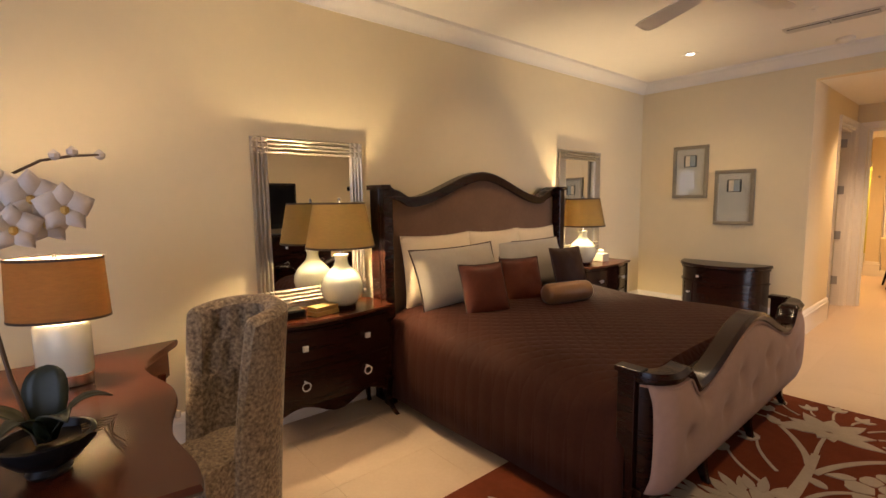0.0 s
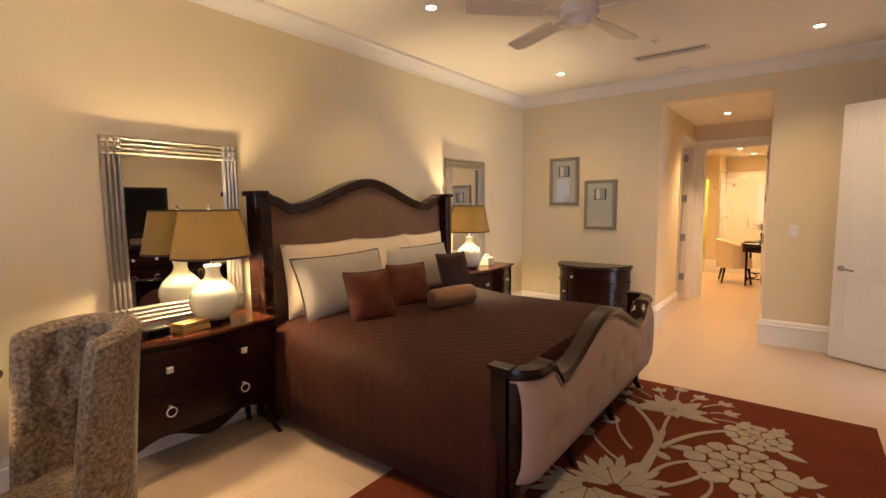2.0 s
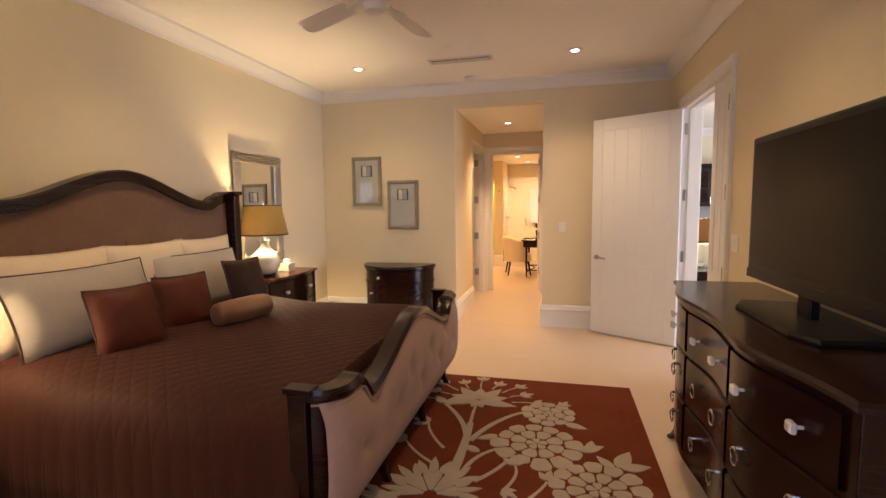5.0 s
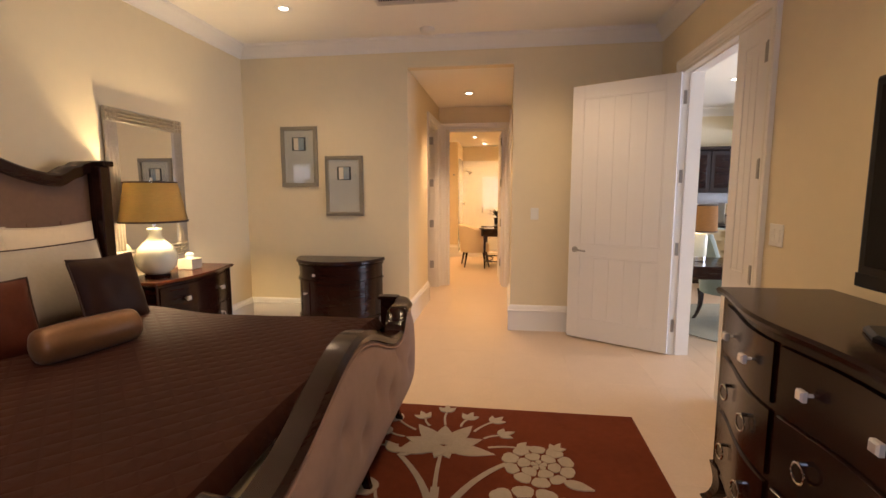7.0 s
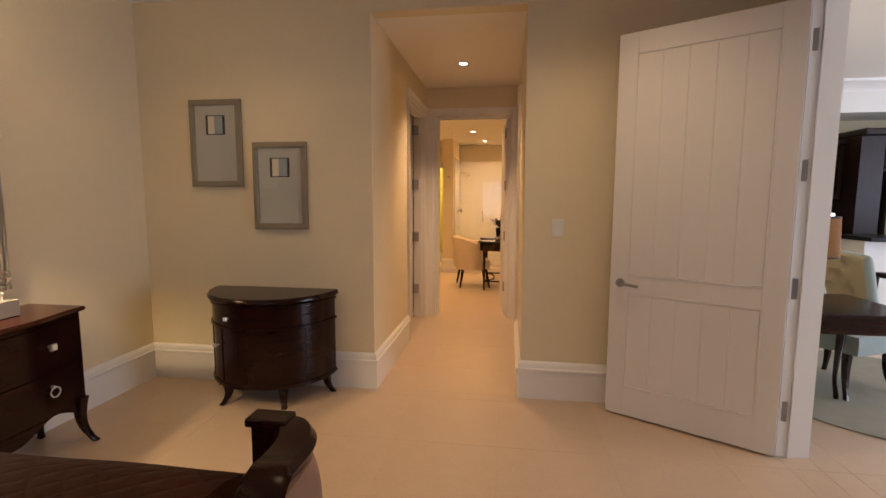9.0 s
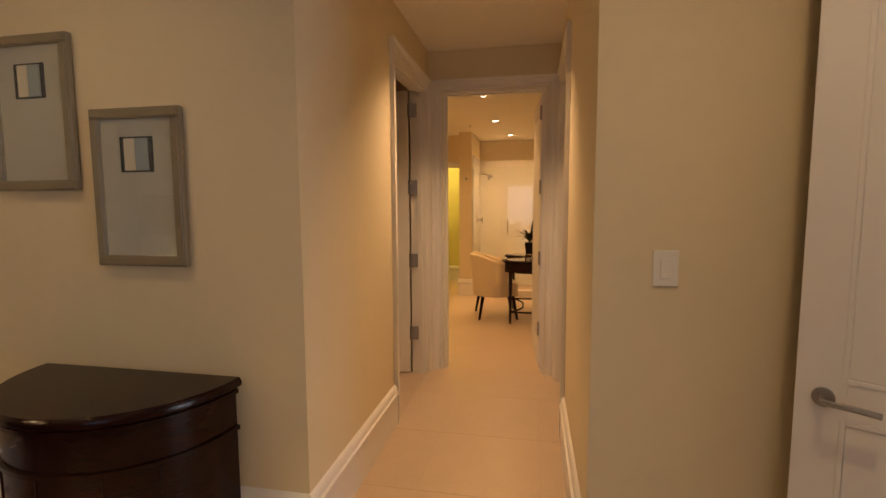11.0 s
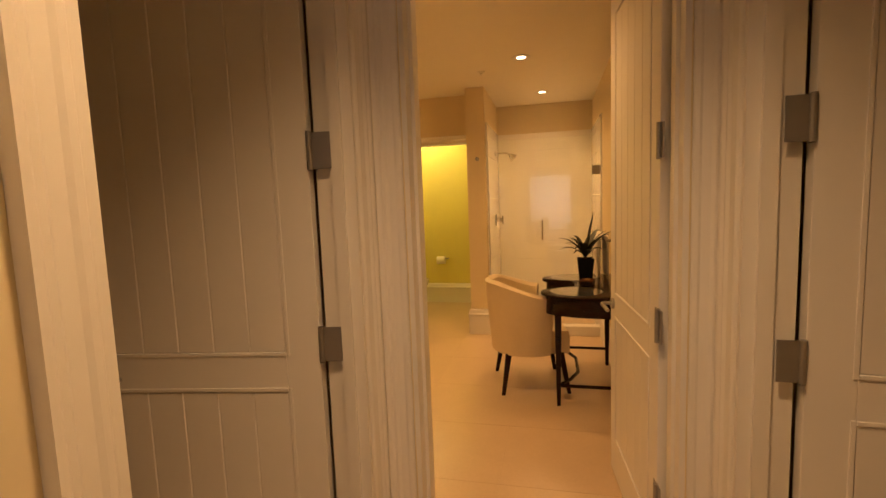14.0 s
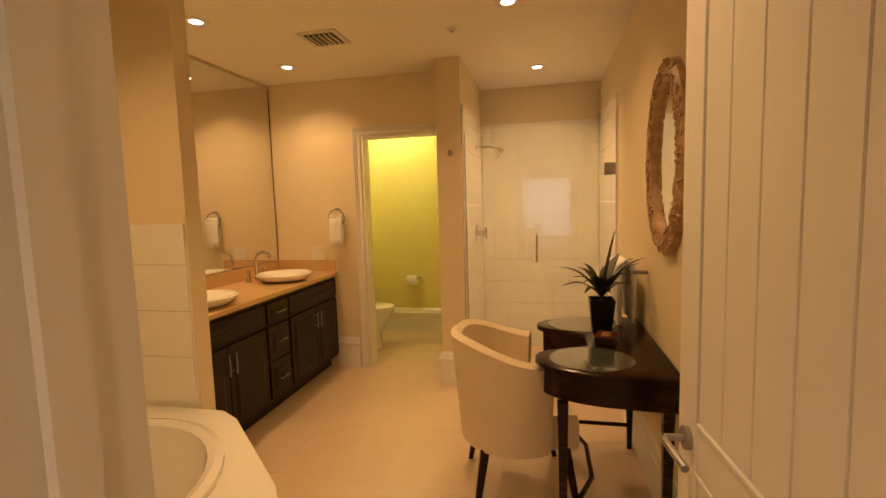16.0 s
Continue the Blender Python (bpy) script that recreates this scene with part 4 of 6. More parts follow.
knob(kb, -DR * 0.86, DR * 0.55, 0.42, (-0.85, 0.5), 0.012)
kb.part("door_knob", CRYSTAL, ch)


def picture(y, z0, w, h):
    p = thing("framed_picture", EX - 0.004, y, z0, "pewter-framed abstract print with wide grey mat", "picture", "pair of prints")
    f = B()
    fw = 0.042
    for a0, a1, c0, c1 in ((-w / 2, w / 2, 0, fw), (-w / 2, w / 2, h - fw, h), (-w / 2, -w / 2 + fw, fw, h - fw), (w / 2 - fw, w / 2, fw, h - fw)):
        f.box(-0.026, a0, c0, 0, a1, c1)
        f.box(-0.031, a0 + 0.006, c0 + 0.006, -0.026, a1 - 0.006, c1 - 0.006)
    f.part("frame", FRAMEM, p, bevel=0.003)
    B().box(-0.014, -w / 2 + fw, fw, -0.004, w / 2 - fw, h - fw).part("mat_board", MATB, p)
    a = B().box(-0.017, -0.075, h * 0.60, -0.014, 0.075, h * 0.60 + 0.14)
    a.part("art_border", VOID, p)
    B().box(-0.019, -0.056, h * 0.60 + 0.007, -0.017, 0.004, h * 0.60 + 0.133).part("art_left", ARTB, p)
    B().box(-0.019, 0.006, h * 0.60 + 0.007, -0.017, 0.056, h * 0.60 + 0.133).part("art_right", CREAM, p)
    g = B().box(-0.024, -w / 2 + fw, fw, -0.022, w / 2 - fw, h - fw).part("glazing", GLASS, p)
    g.visible_shadow = False
    return p


picture(3.372, 1.495, 0.405, 0.63)
picture(2.882, 1.185, 0.412, 0.63)


def switch_plate(x, y, z, out, rockers, label):
    """A wall plate; out: 'w' looks to -x, 'n' looks to +y, 's' looks to -y."""
    s = thing("switch_plate", x, y, z, label, "switch", turn={"w": 0, "s": 90, "n": -90}[out])
    w = 0.04 + 0.023 * (rockers - 1)
    B().box(-0.007, -w, -0.06, 0, w, 0.06).part("plate", PLASTIC, s, bevel=0.003)
    for i in range(rockers):
        yy = (i - (rockers - 1) / 2) * 0.046
        B().box(-0.011, yy - 0.016, -0.033, -0.006, yy + 0.016, 0.033).part("rocker", PLASTIC, s, bevel=0.002)
    return s


switch_plate(EX, 0.895, 1.215, "w", 1, "white rocker light switch on the wall")
switch_plate(4.29, SY, 1.20, "n", 2, "white double light switch beside the door")
switch_plate(WCX, 3.64, 1.03, "w", 2, "white outlet plate above the vanity")

# rug with a raised pale flower pattern
RX0, RX1, RY0, RY1 = 1.25, 4.53, 0.37, 2.64
rug = thing("area_rug", (RX0 + RX1) / 2, (RY0 + RY1) / 2, 0, "rust wool rug with raised pale flowers", "rug")
hx, hy = (RX1 - RX0) / 2, (RY1 - RY0) / 2
B().box(-hx, -hy, 0.003, hx, hy, 0.015).part("pile", RUGM, rug, bevel=0.004)
fl = B()
lift = [0.0]


def petal(cx, cy, ang, ln, wd, z=0.0155, lobes=0):
    """One rounded petal or leaf lying on the rug."""
    lift[0] = (lift[0] + 0.00037) % 0.0034
    z += lift[0]
    pts = []
    for k in range(13):
        u = k / 12
        pts.append((u, wd * math.sin(math.pi * u ** 0.75) * (1 + 0.18 * lobes * math.sin(u * 14))))
    poly = pts + [(u, -w0) for u, w0 in reversed(pts[1:-1])]
    co, si = math.cos(radians(ang)), math.sin(radians(ang))
    P = [(cx + ln * u * co - w0 * si, cy + ln * u * si + w0 * co) for u, w0 in poly]
    fl.loft([[(x, y, z - 0.004) for x, y in P], [(x, y, z + 0.003) for x, y in P]])


def scallop(cx, cy, ang, r0, r1, half, notch=0.06):
    """One flower petal: a wedge between two radii with a rounded, wavy outer edge."""
    lift[0] = (lift[0] + 0.00037) % 0.0034
    rc = r0 + 0.72 * (r1 - r0)
    P = [(r0, -half * 0.8), (0.5 * (r0 + rc), -half * 1.0), (rc, -half * 1.0)]
    for k in range(1, 8):
        u = -1 + 2 * k / 8
        P.append((rc + (r1 - rc) * math.sqrt(max(0.0, 1 - abs(u) ** 2.4)) * (1 - notch * math.cos(u * 9)), half * 1.0 * u))
    P += [(rc, half * 1.0), (0.5 * (r0 + rc), half * 1.0), (r0, half * 0.8)]
    ring = [(cx + r * math.cos(radians(ang + a)), cy + r * math.sin(radians(ang + a))) for r, a in P]
    fl.loft([[(x, y, 0.0115) for x, y in ring], [(x, y, 0.0185 + lift[0] * 0.2) for x, y in ring]])


def peony(cx, cy, r, n=12, turn=0):
    """Rings of separate petals with the ground showing between them."""
    for k in range(5):
        scallop(cx, cy, turn + 72 * k, 0.03 * r, 0.24 * r, 29)
    m = n - 4
    for k in range(m):
        scallop(cx, cy, turn + 20 + 360 * k / m, 0.27 * r, 0.60 * r, 180 / m - 2.6)
    for k in range(n):
        scallop(cx, cy, turn + 360 * k / n, 0.63 * r, r * random.uniform(0.9, 1.08), 180 / n - 1.4, 0.09)


def acanthus(cx, cy, ang, r, lobes=5):
    """A broad leaf cut into pointed lobes."""
    for k in range(lobes):
        a = ang - 78 + 156 * k / (lobes - 1)
        q = r * (0.72 + 0.28 * math.cos(radians(a - ang)))
        scallop(cx, cy, a, 0.10 * r, 0.62 * q, 78 / (lobes - 1) - 1.5, 0.0)
        for o in (-0.55, 0.0, 0.55):
            petal(cx + 0.50 * q * math.cos(radians(a + o * 24)), cy + 0.50 * q * math.sin(radians(a + o * 24)), a + o * 40, 0.48 * q * (1 - 0.3 * abs(o)), 0.075 * q)


def trefoil(cx, cy, ang, r):
    for o, q in ((-42, 0.8), (0, 1.0), (42, 0.8)):
        petal(cx, cy, ang + o, r * q, 0.20 * r)


def stalk(pts, w0=0.014, w1=0.010):
    n = 20
    (ax, ay), (bx, by), (cx, cy) = pts
    P = [((1 - t) ** 2 * ax + 2 * t * (1 - t) * bx + t * t * cx, (1 - t) ** 2 * ay + 2 * t * (1 - t) * by + t * t * cy) for t in [i / n for i in range(n + 1)]]
    for i in range(n):
        dx, dy = P[i + 1][0] - P[i][0], P[i + 1][1] - P[i][1]
        d = math.hypot(dx, dy) or 1
        w = w0 + (w1 - w0) * i / n
        ox, oy = -dy / d * w, dx / d * w
        quad = [(P[i][0] + ox, P[i][1] + oy), (P[i][0] - ox, P[i][1] - oy), (P[i + 1][0] - ox, P[i + 1][1] - oy), (P[i + 1][0] + ox, P[i + 1][1] + oy)]
        fl.loft([[(x, y, z) for x, y in quad] for z in (0.0117, 0.0178 + 0.00017 * (i % 3))])


def lily(cx, cy, ang, r):
    """An open flower seen from the side, with sprays of small leaves about its top."""
    for k in range(7):
        a = ang - 102 + 34 * k
        petal(cx + 0.06 * r * math.cos(radians(a)), cy + 0.06 * r * math.sin(radians(a)), a, r * (0.62 if k % 2 else 0.78), 0.15 * r)
    for k in range(4):
        petal(cx, cy, ang + 180 - 60 + 40 * k, 0.34 * r, 0.10 * r)
    for k in range(9):
        a = ang - 88 + 22 * k
        q = r * (1.0 if k % 2 else 1.18)
        stalk([(cx + 0.72 * r * math.cos(radians(a)), cy + 0.72 * r * math.sin(radians(a))), (cx + 0.85 * q * math.cos(radians(a + 3)), cy + 0.85 * q * math.sin(radians(a + 3))), (cx + q * math.cos(radians(a)), cy + q * math.sin(radians(a)))], 0.007, 0.006)
        trefoil(cx + q * math.cos(radians(a)), cy + q * math.sin(radians(a)), a, 0.30 * r)


def R(x, y):
    return x - (RX0 + RX1) / 2, y - (RY0 + RY1) / 2


def bouquet(ox, oy, sx):
    """One branching stem of the woven pattern; sx turns its growth along or against x."""
    def W(x, y):
        return R(ox + sx * (x - 3.0), oy + (y - 1.5))

    def A(a):
        return a if sx > 0 else 180 - a
    stalk([W(2.95, 1.50), W(3.2, 1.47), W(3.66, 1.50)], 0.034, 0.020)
    stalk([W(3.50, 1.50), W(3.72, 1.56), W(3.92, 1.74)], 0.020, 0.012)
    stalk([W(3.55, 1.49), W(3.8, 1.52), W(4.0, 1.51)], 0.012, 0.009)
    stalk([W(3.42, 1.46), W(3.74, 1.36), W(3.90, 1.16)], 0.020, 0.013)
    stalk([W(3.05, 1.44), W(3.25, 1.42), W(3.36, 1.28)])
    stalk([W(3.0, 1.36), W(3.12, 1.25), W(3.26, 1.20)])
    stalk([W(2.95, 1.20), W(3.10, 1.12), W(3.20, 1.16)], 0.010, 0.007)
    stalk([W(2.86, 1.10), W(3.0, 1.0), W(3.08, 0.98)], 0.010, 0.007)
    lily(*W(4.02, 1.51), A(4), 0.35)
    petal(*W(3.90, 1.72), A(-20), 0.22, 0.045)
    petal(*W(3.93, 1.75), A(40), 0.15, 0.035)
    peony(*W(3.91, 0.99), 0.185, 10)
    petal(*W(3.78, 0.88), A(-110), 0.15, 0.035)
    trefoil(*W(4.06, 0.90), A(-30), 0.09)
    peony(*W(3.47, 1.05), 0.275, 12, 8)
    petal(*W(3.52, 1.30), A(120), 0.14, 0.03)
    petal(*W(3.30, 1.38), A(60), 0.13, 0.03)
    petal(*W(3.44, 0.80), A(-60), 0.17, 0.04)
    petal(*W(3.46, 0.74), A(-10), 0.12, 0.03)
    petal(*W(3.30, 0.60), A(-25), 0.21, 0.045)
    petal(*W(3.30, 0.58), A(-75), 0.17, 0.04)
    petal(*W(3.28, 0.62), A(35), 0.15, 0.03)
    peony(*W(3.06, 0.72), 0.27, 13, 3)
    acanthus(*W(2.84, 1.56), A(10), 0.36)
    trefoil(*W(3.20, 1.16), A(10), 0.12)
    trefoil(*W(3.09, 0.98), A(-10), 0.11)
    trefoil(*W(2.95, 1.20), A(-120), 0.09)
    trefoil(*W(3.60, 1.78), A(70), 0.13)
    stalk([W(3.30, 1.60), W(3.45, 1.74), W(3.60, 1.78)], 0.010, 0.007)
    trefoil(*W(3.35, 1.86), A(80), 0.12)
    stalk([W(3.12, 1.62), W(3.22, 1.78), W(3.35, 1.86)], 0.010, 0.007)


random.seed(11)
bouquet(3.0, 1.5, 1)
bouquet(2.62, 1.62, -1)
peony(*R(2.42, 0.66), 0.22, 12)
acanthus(*R(2.0, 2.30), 200, 0.28)
peony(*R(1.52, 2.34), 0.17, 10)
petal(*R(2.72, 0.48), 170, 0.18, 0.04)
tagged(fl.part("flower_pattern", RUGF, rug, label="raised pale wool flowers"), kind="stuff")

# ceiling fan
fan = thing("ceiling_fan", 3.35, 2.0, H, "white ceiling fan with five blades, at rest", "ceiling fan")
B().lathe([(0.07, 0), (0.075, -0.03), (0.05, -0.06), (0.014, -0.065), (0.014, -0.17), (0.06, -0.18), (0.11, -0.20), (0.12, -0.24), (0.11, -0.275), (0.07, -0.295), (0.055, -0.33), (0.02, -0.34), (0.002, -0.342)], n=36).part("motor", TRIM, fan, True)
for k in range(5):
    a = radians(72 * k - 9)
    bl = B()
    secs = []
    for r, w in ((0.22, 0.05), (0.26, 0.06), (0.45, 0.068), (0.66, 0.072), (0.71, 0.06), (0.725, 0.03)):
        secs.append([(r, -w, -0.262), (r, w, -0.238), (r, w, -0.232), (r, -w, -0.256)])
    bl.loft(secs).box(0.09, -0.022, -0.255, 0.24, 0.022, -0.243)
    o = bl.part("blade", TRIM, fan)
    o.rotation_euler = (0, 0, a)

vent = thing("ceiling_vent", 5.45, 1.92, H, "long white linear slot air vent", "air vent")
B().box(-0.07, -0.33, -0.010, 0.07, 0.33, 0).part("frame", GRILL, vent, bevel=0.003)
# solid dark plates under the frame stand in for the slots' inner shadow
for a in (-0.30, 0.01):
    B().box(-0.045, a, -0.014, 0.045, a + 0.29, -0.0102).part("slot", VOID, vent)
    for k in range(3):
        B().box(-0.04 + 0.03 * k, a, -0.022, -0.034 + 0.03 * k + 0.012, a + 0.29, -0.0142).part("louver", GRILL, vent)
sm = thing("smoke_detector", 6.12, 1.94, H, "round white smoke detector on the ceiling", "smoke detector")
B().lathe([(0.07, 0), (0.07, -0.02), (0.055, -0.034), (0.03, -0.04), (0.001, -0.041)], n=28).part("housing", PLASTIC, sm, True)
for x, y, z in ((5.0, 1.95, H), (11.4, 2.2, HB)):
    sp = thing("sprinkler_head", x, y, z, "small white ceiling sprinkler cover", "sprinkler", "sprinklers")
    B().lathe([(0.035, 0), (0.035, -0.006), (0.012, -0.012), (0.012, -0.025), (0.02, -0.027), (0.001, -0.03)], n=18).part("cover", PLASTIC, sp, True)

# dresser and television
dr = thing("dresser", 2.86, SY + 0.035, 0, "dark mahogany serpentine dresser with crystal knobs", "dresser")
DW, DD, DT = 0.90, 0.44, 1.01
us = [i / 48 for i in range(49)]


def dline(u):
    return DD + 0.055 * (0.5 - 0.5 * math.cos(4 * math.pi * u)) + 0.06 * math.sin(math.pi * u) ** 2


def doutline(g):
    return [(-DW - g, 0.0)] + [(-DW - g + 2 * (DW + g) * u, dline(u) + g) for u in us] + [(DW + g, 0.0)]


B().loft([[(x, y, z) for x, y in reversed(doutline(0))] for z in (0.17, DT - 0.035)]).part("body", WOOD, dr, bevel=0.004)
B().loft([[(x, y, z) for x, y in reversed(doutline(g))] for g, z in ((0.005, DT - 0.035), (0.02, DT - 0.028), (0.026, DT - 0.012), (0.018, DT))]).part("top", WOOD, dr, True, label="polished dark top")
for z0, z1 in ((0.74, 0.95), (0.49, 0.72), (0.22, 0.47)):
    for u0, u1 in ((0.03, 0.325), (0.345, 0.655), (0.675, 0.97)):
        d = B()
        rr = []
        for z, o in ((z0, 0.001), (z0 + 0.005, 0.011), (z1 - 0.005, 0.011), (z1, 0.001)):
            rr.append(d.ring([(-DW + 2 * DW * (u0 + (u1 - u0) * k / 14), dline(u0 + (u1 - u0) * k / 14) + o, z) for k in range(15)]))
        d.skin(rr, closed=False, caps=False)
        d.part("drawer_front", WOOD, dr, True)
        for q in (0.25, 0.75):
            u = u0 + (u1 - u0) * q
            kb = B()
            if z0 > 0.7:
                knob(kb, -DW + 2 * DW * u, dline(u) + 0.01, (z0 + z1) / 2, (0, 1), 0.016)
                kb.part("crystal_knob", CRYSTAL, dr)
            else:
                ring_pull(kb, -DW + 2 * DW * u, dline(u) + 0.01, (z0 + z1) / 2, (0, 1), 0.03)
                kb.part("ring_pull", CHROME, dr, True)
lg = B()
for sx in (-1, 1):
    cabriole(lg, sx * (DW - 0.04), DD - 0.03, 0.2, sx * 0.9, 0.6, 0.09, 0.04)
    cabriole(lg, sx * (DW - 0.04), 0.05, 0.2, sx * 0.7, 0, 0.08, 0.03)
lg.mark().box(-DW + 0.05, DD - 0.04, 0.13, DW - 0.05, DD - 0.01, 0.19)
lg.part("leg", WOOD, dr, bevel=0.004)
tv = thing("television", 2.76, 0.0, DT, "black flat-screen television standing on the dresser", "television")
TW = 0.56
B().box(-TW, -0.05, 0.10, TW, 0.0, 0.79).part("cabinet", BLACK, tv, bevel=0.012)
B().box(-TW + 0.035, -0.002, 0.175, TW - 0.035, 0.002, 0.755).part("screen", SCREEN, tv, label="dark glossy screen")
B().box(-TW + 0.002, -0.001, 0.105, TW - 0.002, 0.004, 0.15).part("speaker_bar", BLACK, tv, bevel=0.004)
B().box(-0.05, -0.04, 0.02, 0.05, -0.005, 0.11).part("neck", BLACK, tv, bevel=0.005)
B().loft([[(x * s, y * s, z) for x, y in ((-0.33, -0.13), (0.33, -0.13), (0.36, 0.10), (0.25, 0.15), (-0.25, 0.15), (-0.36, 0.10))] for s, z in ((1, 0.002), (1, 0.012), (0.96, 0.022))]).part("base", BLACK, tv)

# small things on the nightstands
tb = thing("tissue_box", 5.13, 3.80, 0.802, "square marbled tissue box with a tissue", "tissue box")
B().box(-0.065, -0.065, 0, 0.065, 0.065, 0.085).part("box", MATB, tb, bevel=0.004)
B().loft([[(r * math.cos(a * 0.63) * (1 + 0.3 * (a % 2)), r * math.sin(a * 0.63) * (1 + 0.3 * ((a + 1) % 2)), z) for a in range(10)] for r, z in ((0.03, 0.085), (0.024, 0.10), (0.03, 0.12), (0.012, 0.135))]).part("tissue", TOWEL, tb, True)
cl = thing("clock_radio", 1.47, 3.72, 0.802, "small black clock radio on the nightstand", "clock radio")
B().box(-0.07, -0.06, 0, 0.07, 0.06, 0.055).part("case", BLACK, cl, bevel=0.012)
B().box(-0.05, -0.062, 0.014, 0.05, -0.059, 0.042).part("display", SCREEN, cl)
bk = thing("gilt_box", 1.66, 3.68, 0.802, "small gilt decorative box on the nightstand", "box", turn=12)
B().box(-0.09, -0.05, 0, 0.09, 0.05, 0.028).box(-0.087, -0.047, 0.03, 0.087, 0.047, 0.058).part("body", BOOKS, bk, bevel=0.003)

# writing desk in the corner
dk = thing("writing_desk", 0.33, 3.07, 0, "reddish mahogany desk with a scalloped top", "desk")
ol = []
YL, XR, XL = 0.80, 0.53, -0.75
for i in range(41):
    v = -1 + 2 * i / 40
    x = 0.37 + (0.16 if v > 0 else -0.08) * abs(v) ** 3.0 + 0.035 * math.cos(v * math.pi * 2) - 0.035
    ol.append((x, YL * v))
for i in range(1, 40):
    v = 1 - 2 * i / 40
    ol.append((XL + (XR - XL) * (v + 1) / 2, YL + 0.03 * math.sin(math.pi * (v + 1) / 2 * 2) * 0.5))
for i in range(41):
    v = 1 - 2 * i / 40
    ol.append((XL - 0.03 * math.cos(v * math.pi * 2), YL * v))
for i in range(1, 40):
    v = -1 + 2 * i / 40
    ol.append((XL + (0.29 - XL) * (v + 1) / 2, -YL - 0.02 * math.sin(math.pi * (v + 1))))
mx = -0.1
B().loft([[(mx + (x - mx) * s, y * s, z) for x, y in ol] for s, z in ((0.975, 0.722), (0.99, 0.728), (1.0, 0.742), (0.99, 0.76))]).part("top", DESKW, dk, True)
B().loft([[(mx + (x - mx) * 0.90, y * 0.92, z) for x, y in ol] for z in (0.58, 0.722)]).part("apron", DESKW, dk)
lg = B()
for sx, sy in ((1, 1), (1, -1), (-1, 1), (-1, -1)):
    cabriole(lg, (0.40 if sy > 0 else 0.2) if sx > 0 else -0.64, sy * 0.68, 0.62, sx * 0.8, sy * 0.8, 0.075, 0.05)
lg.part("leg", DESKW, dk, bevel=0.004)
kb = B()
knob(kb, 0.34, 0.0, 0.65, (1, 0), 0.013)
kb.part("knob", CRYSTAL, dk)


def drum_lamp(x, y, z, turn, group, watts, name="table_lamp"):
    l = thing(name, x, y, z, "pale oval ceramic lamp with an amber oval drum shade", "table lamp", group, turn)

    def oval(a, b, z):
        return [(a * math.cos(k * math.pi / 20), b * math.sin(k * math.pi / 20), z) for k in range(40)]
    B().loft([oval(0.10, 0.06, 0), oval(0.10, 0.06, 0.05)]).part("foot", CHROME, l, True, 0.003)
    B().loft([oval(0.098, 0.058, 0.05), oval(0.105, 0.062, 0.06), oval(0.105, 0.062, 0.25), oval(0.095, 0.055, 0.268), oval(0.03, 0.03, 0.275)]).part("body", CERAM, l, True)
    B().lathe([(0.008, 0.27), (0.008, 0.54), (0.012, 0.545), (0.004, 0.56)], n=10).part("stem", CHROME, l, True)
    B().loft([oval(0.185, 0.12, 0.29), oval(0.175, 0.112, 0.545)], caps=False).part("shade", SHADE_IN, l, True)
    B().loft([oval(0.182, 0.117, 0.292), oval(0.172, 0.109, 0.543)], caps=False).part("shade_lining", LINING, l, True)
    t = B()
    for a, b_, z0, z1 in ((0.1865, 0.1215, 0.287, 0.298), (0.1765, 0.1135, 0.537, 0.548)):
        t.mark().loft([oval(a, b_, z0), oval(a, b_, z1)], caps=False)
    t.mark().tube([(-0.174, 0, 0.538), (0, 0, 0.542), (0.174, 0, 0.538)], 0.002, 6)
    t.part("shade_trim", SHADETRIM, l)
    bulb(x, y, z + 0.42, watts)
    return l


drum_lamp(0.36, 3.44, 0.762, -25, "desk lamps", 34)


def leaf_blade(b, base, tip, width, sag, n=10, fold=0.25):
    """A pointed leaf that arches from base to tip."""
    base, tip = Vector(base), Vector(tip)
    side = (tip - base).cross(Vector((0, 0, 1)))
    side = side.normalized() if side.length > 1e-4 else Vector((1, 0, 0))
    rows = []
    for i in range(n + 1):
        t = i / n
        p = base.lerp(tip, t) + Vector((0, 0, sag * math.sin(math.pi * t)))
        w = width * math.sin(math.pi * min(1, 0.08 + 0.92 * t) ** 0.8) ** 0.9 + 0.001
        rows.append(b.ring([p - side * w + Vector((0, 0, w * fold)), p - side * w * 0.5 + Vector((0, 0, w * fold * 0.3)), p, p + side * w * 0.5 + Vector((0, 0, w * fold * 0.3)), p + side * w + Vector((0, 0, w * fold))]))
    b.skin(rows, closed=False, caps=False)


orc = thing("potted_orchid", 0.30, 2.63, 0.762, "white moth orchid in a dark footed bowl", "plant")
B().lathe([(0.05, 0), (0.055, 0.01), (0.045, 0.025), (0.08, 0.045), (0.115, 0.085), (0.118, 0.11), (0.105, 0.112), (0.095, 0.09), (0.001, 0.085)], n=32).part("bowl", BLACK, orc, True)
lf = B()
for tip, w in (((0.16, -0.02, 0.19), 0.035), ((-0.17, 0.02, 0.20), 0.04), ((0.05, -0.13, 0.18), 0.04), ((0.02, 0.05, 0.30), 0.055), ((-0.09, -0.1, 0.17), 0.035)):
    lf.mark()
    leaf_blade(lf, (0, 0, 0.09), tip, w, 0.05)
lf.part("leaf", LEAFD, orc, True, solid=0.004)
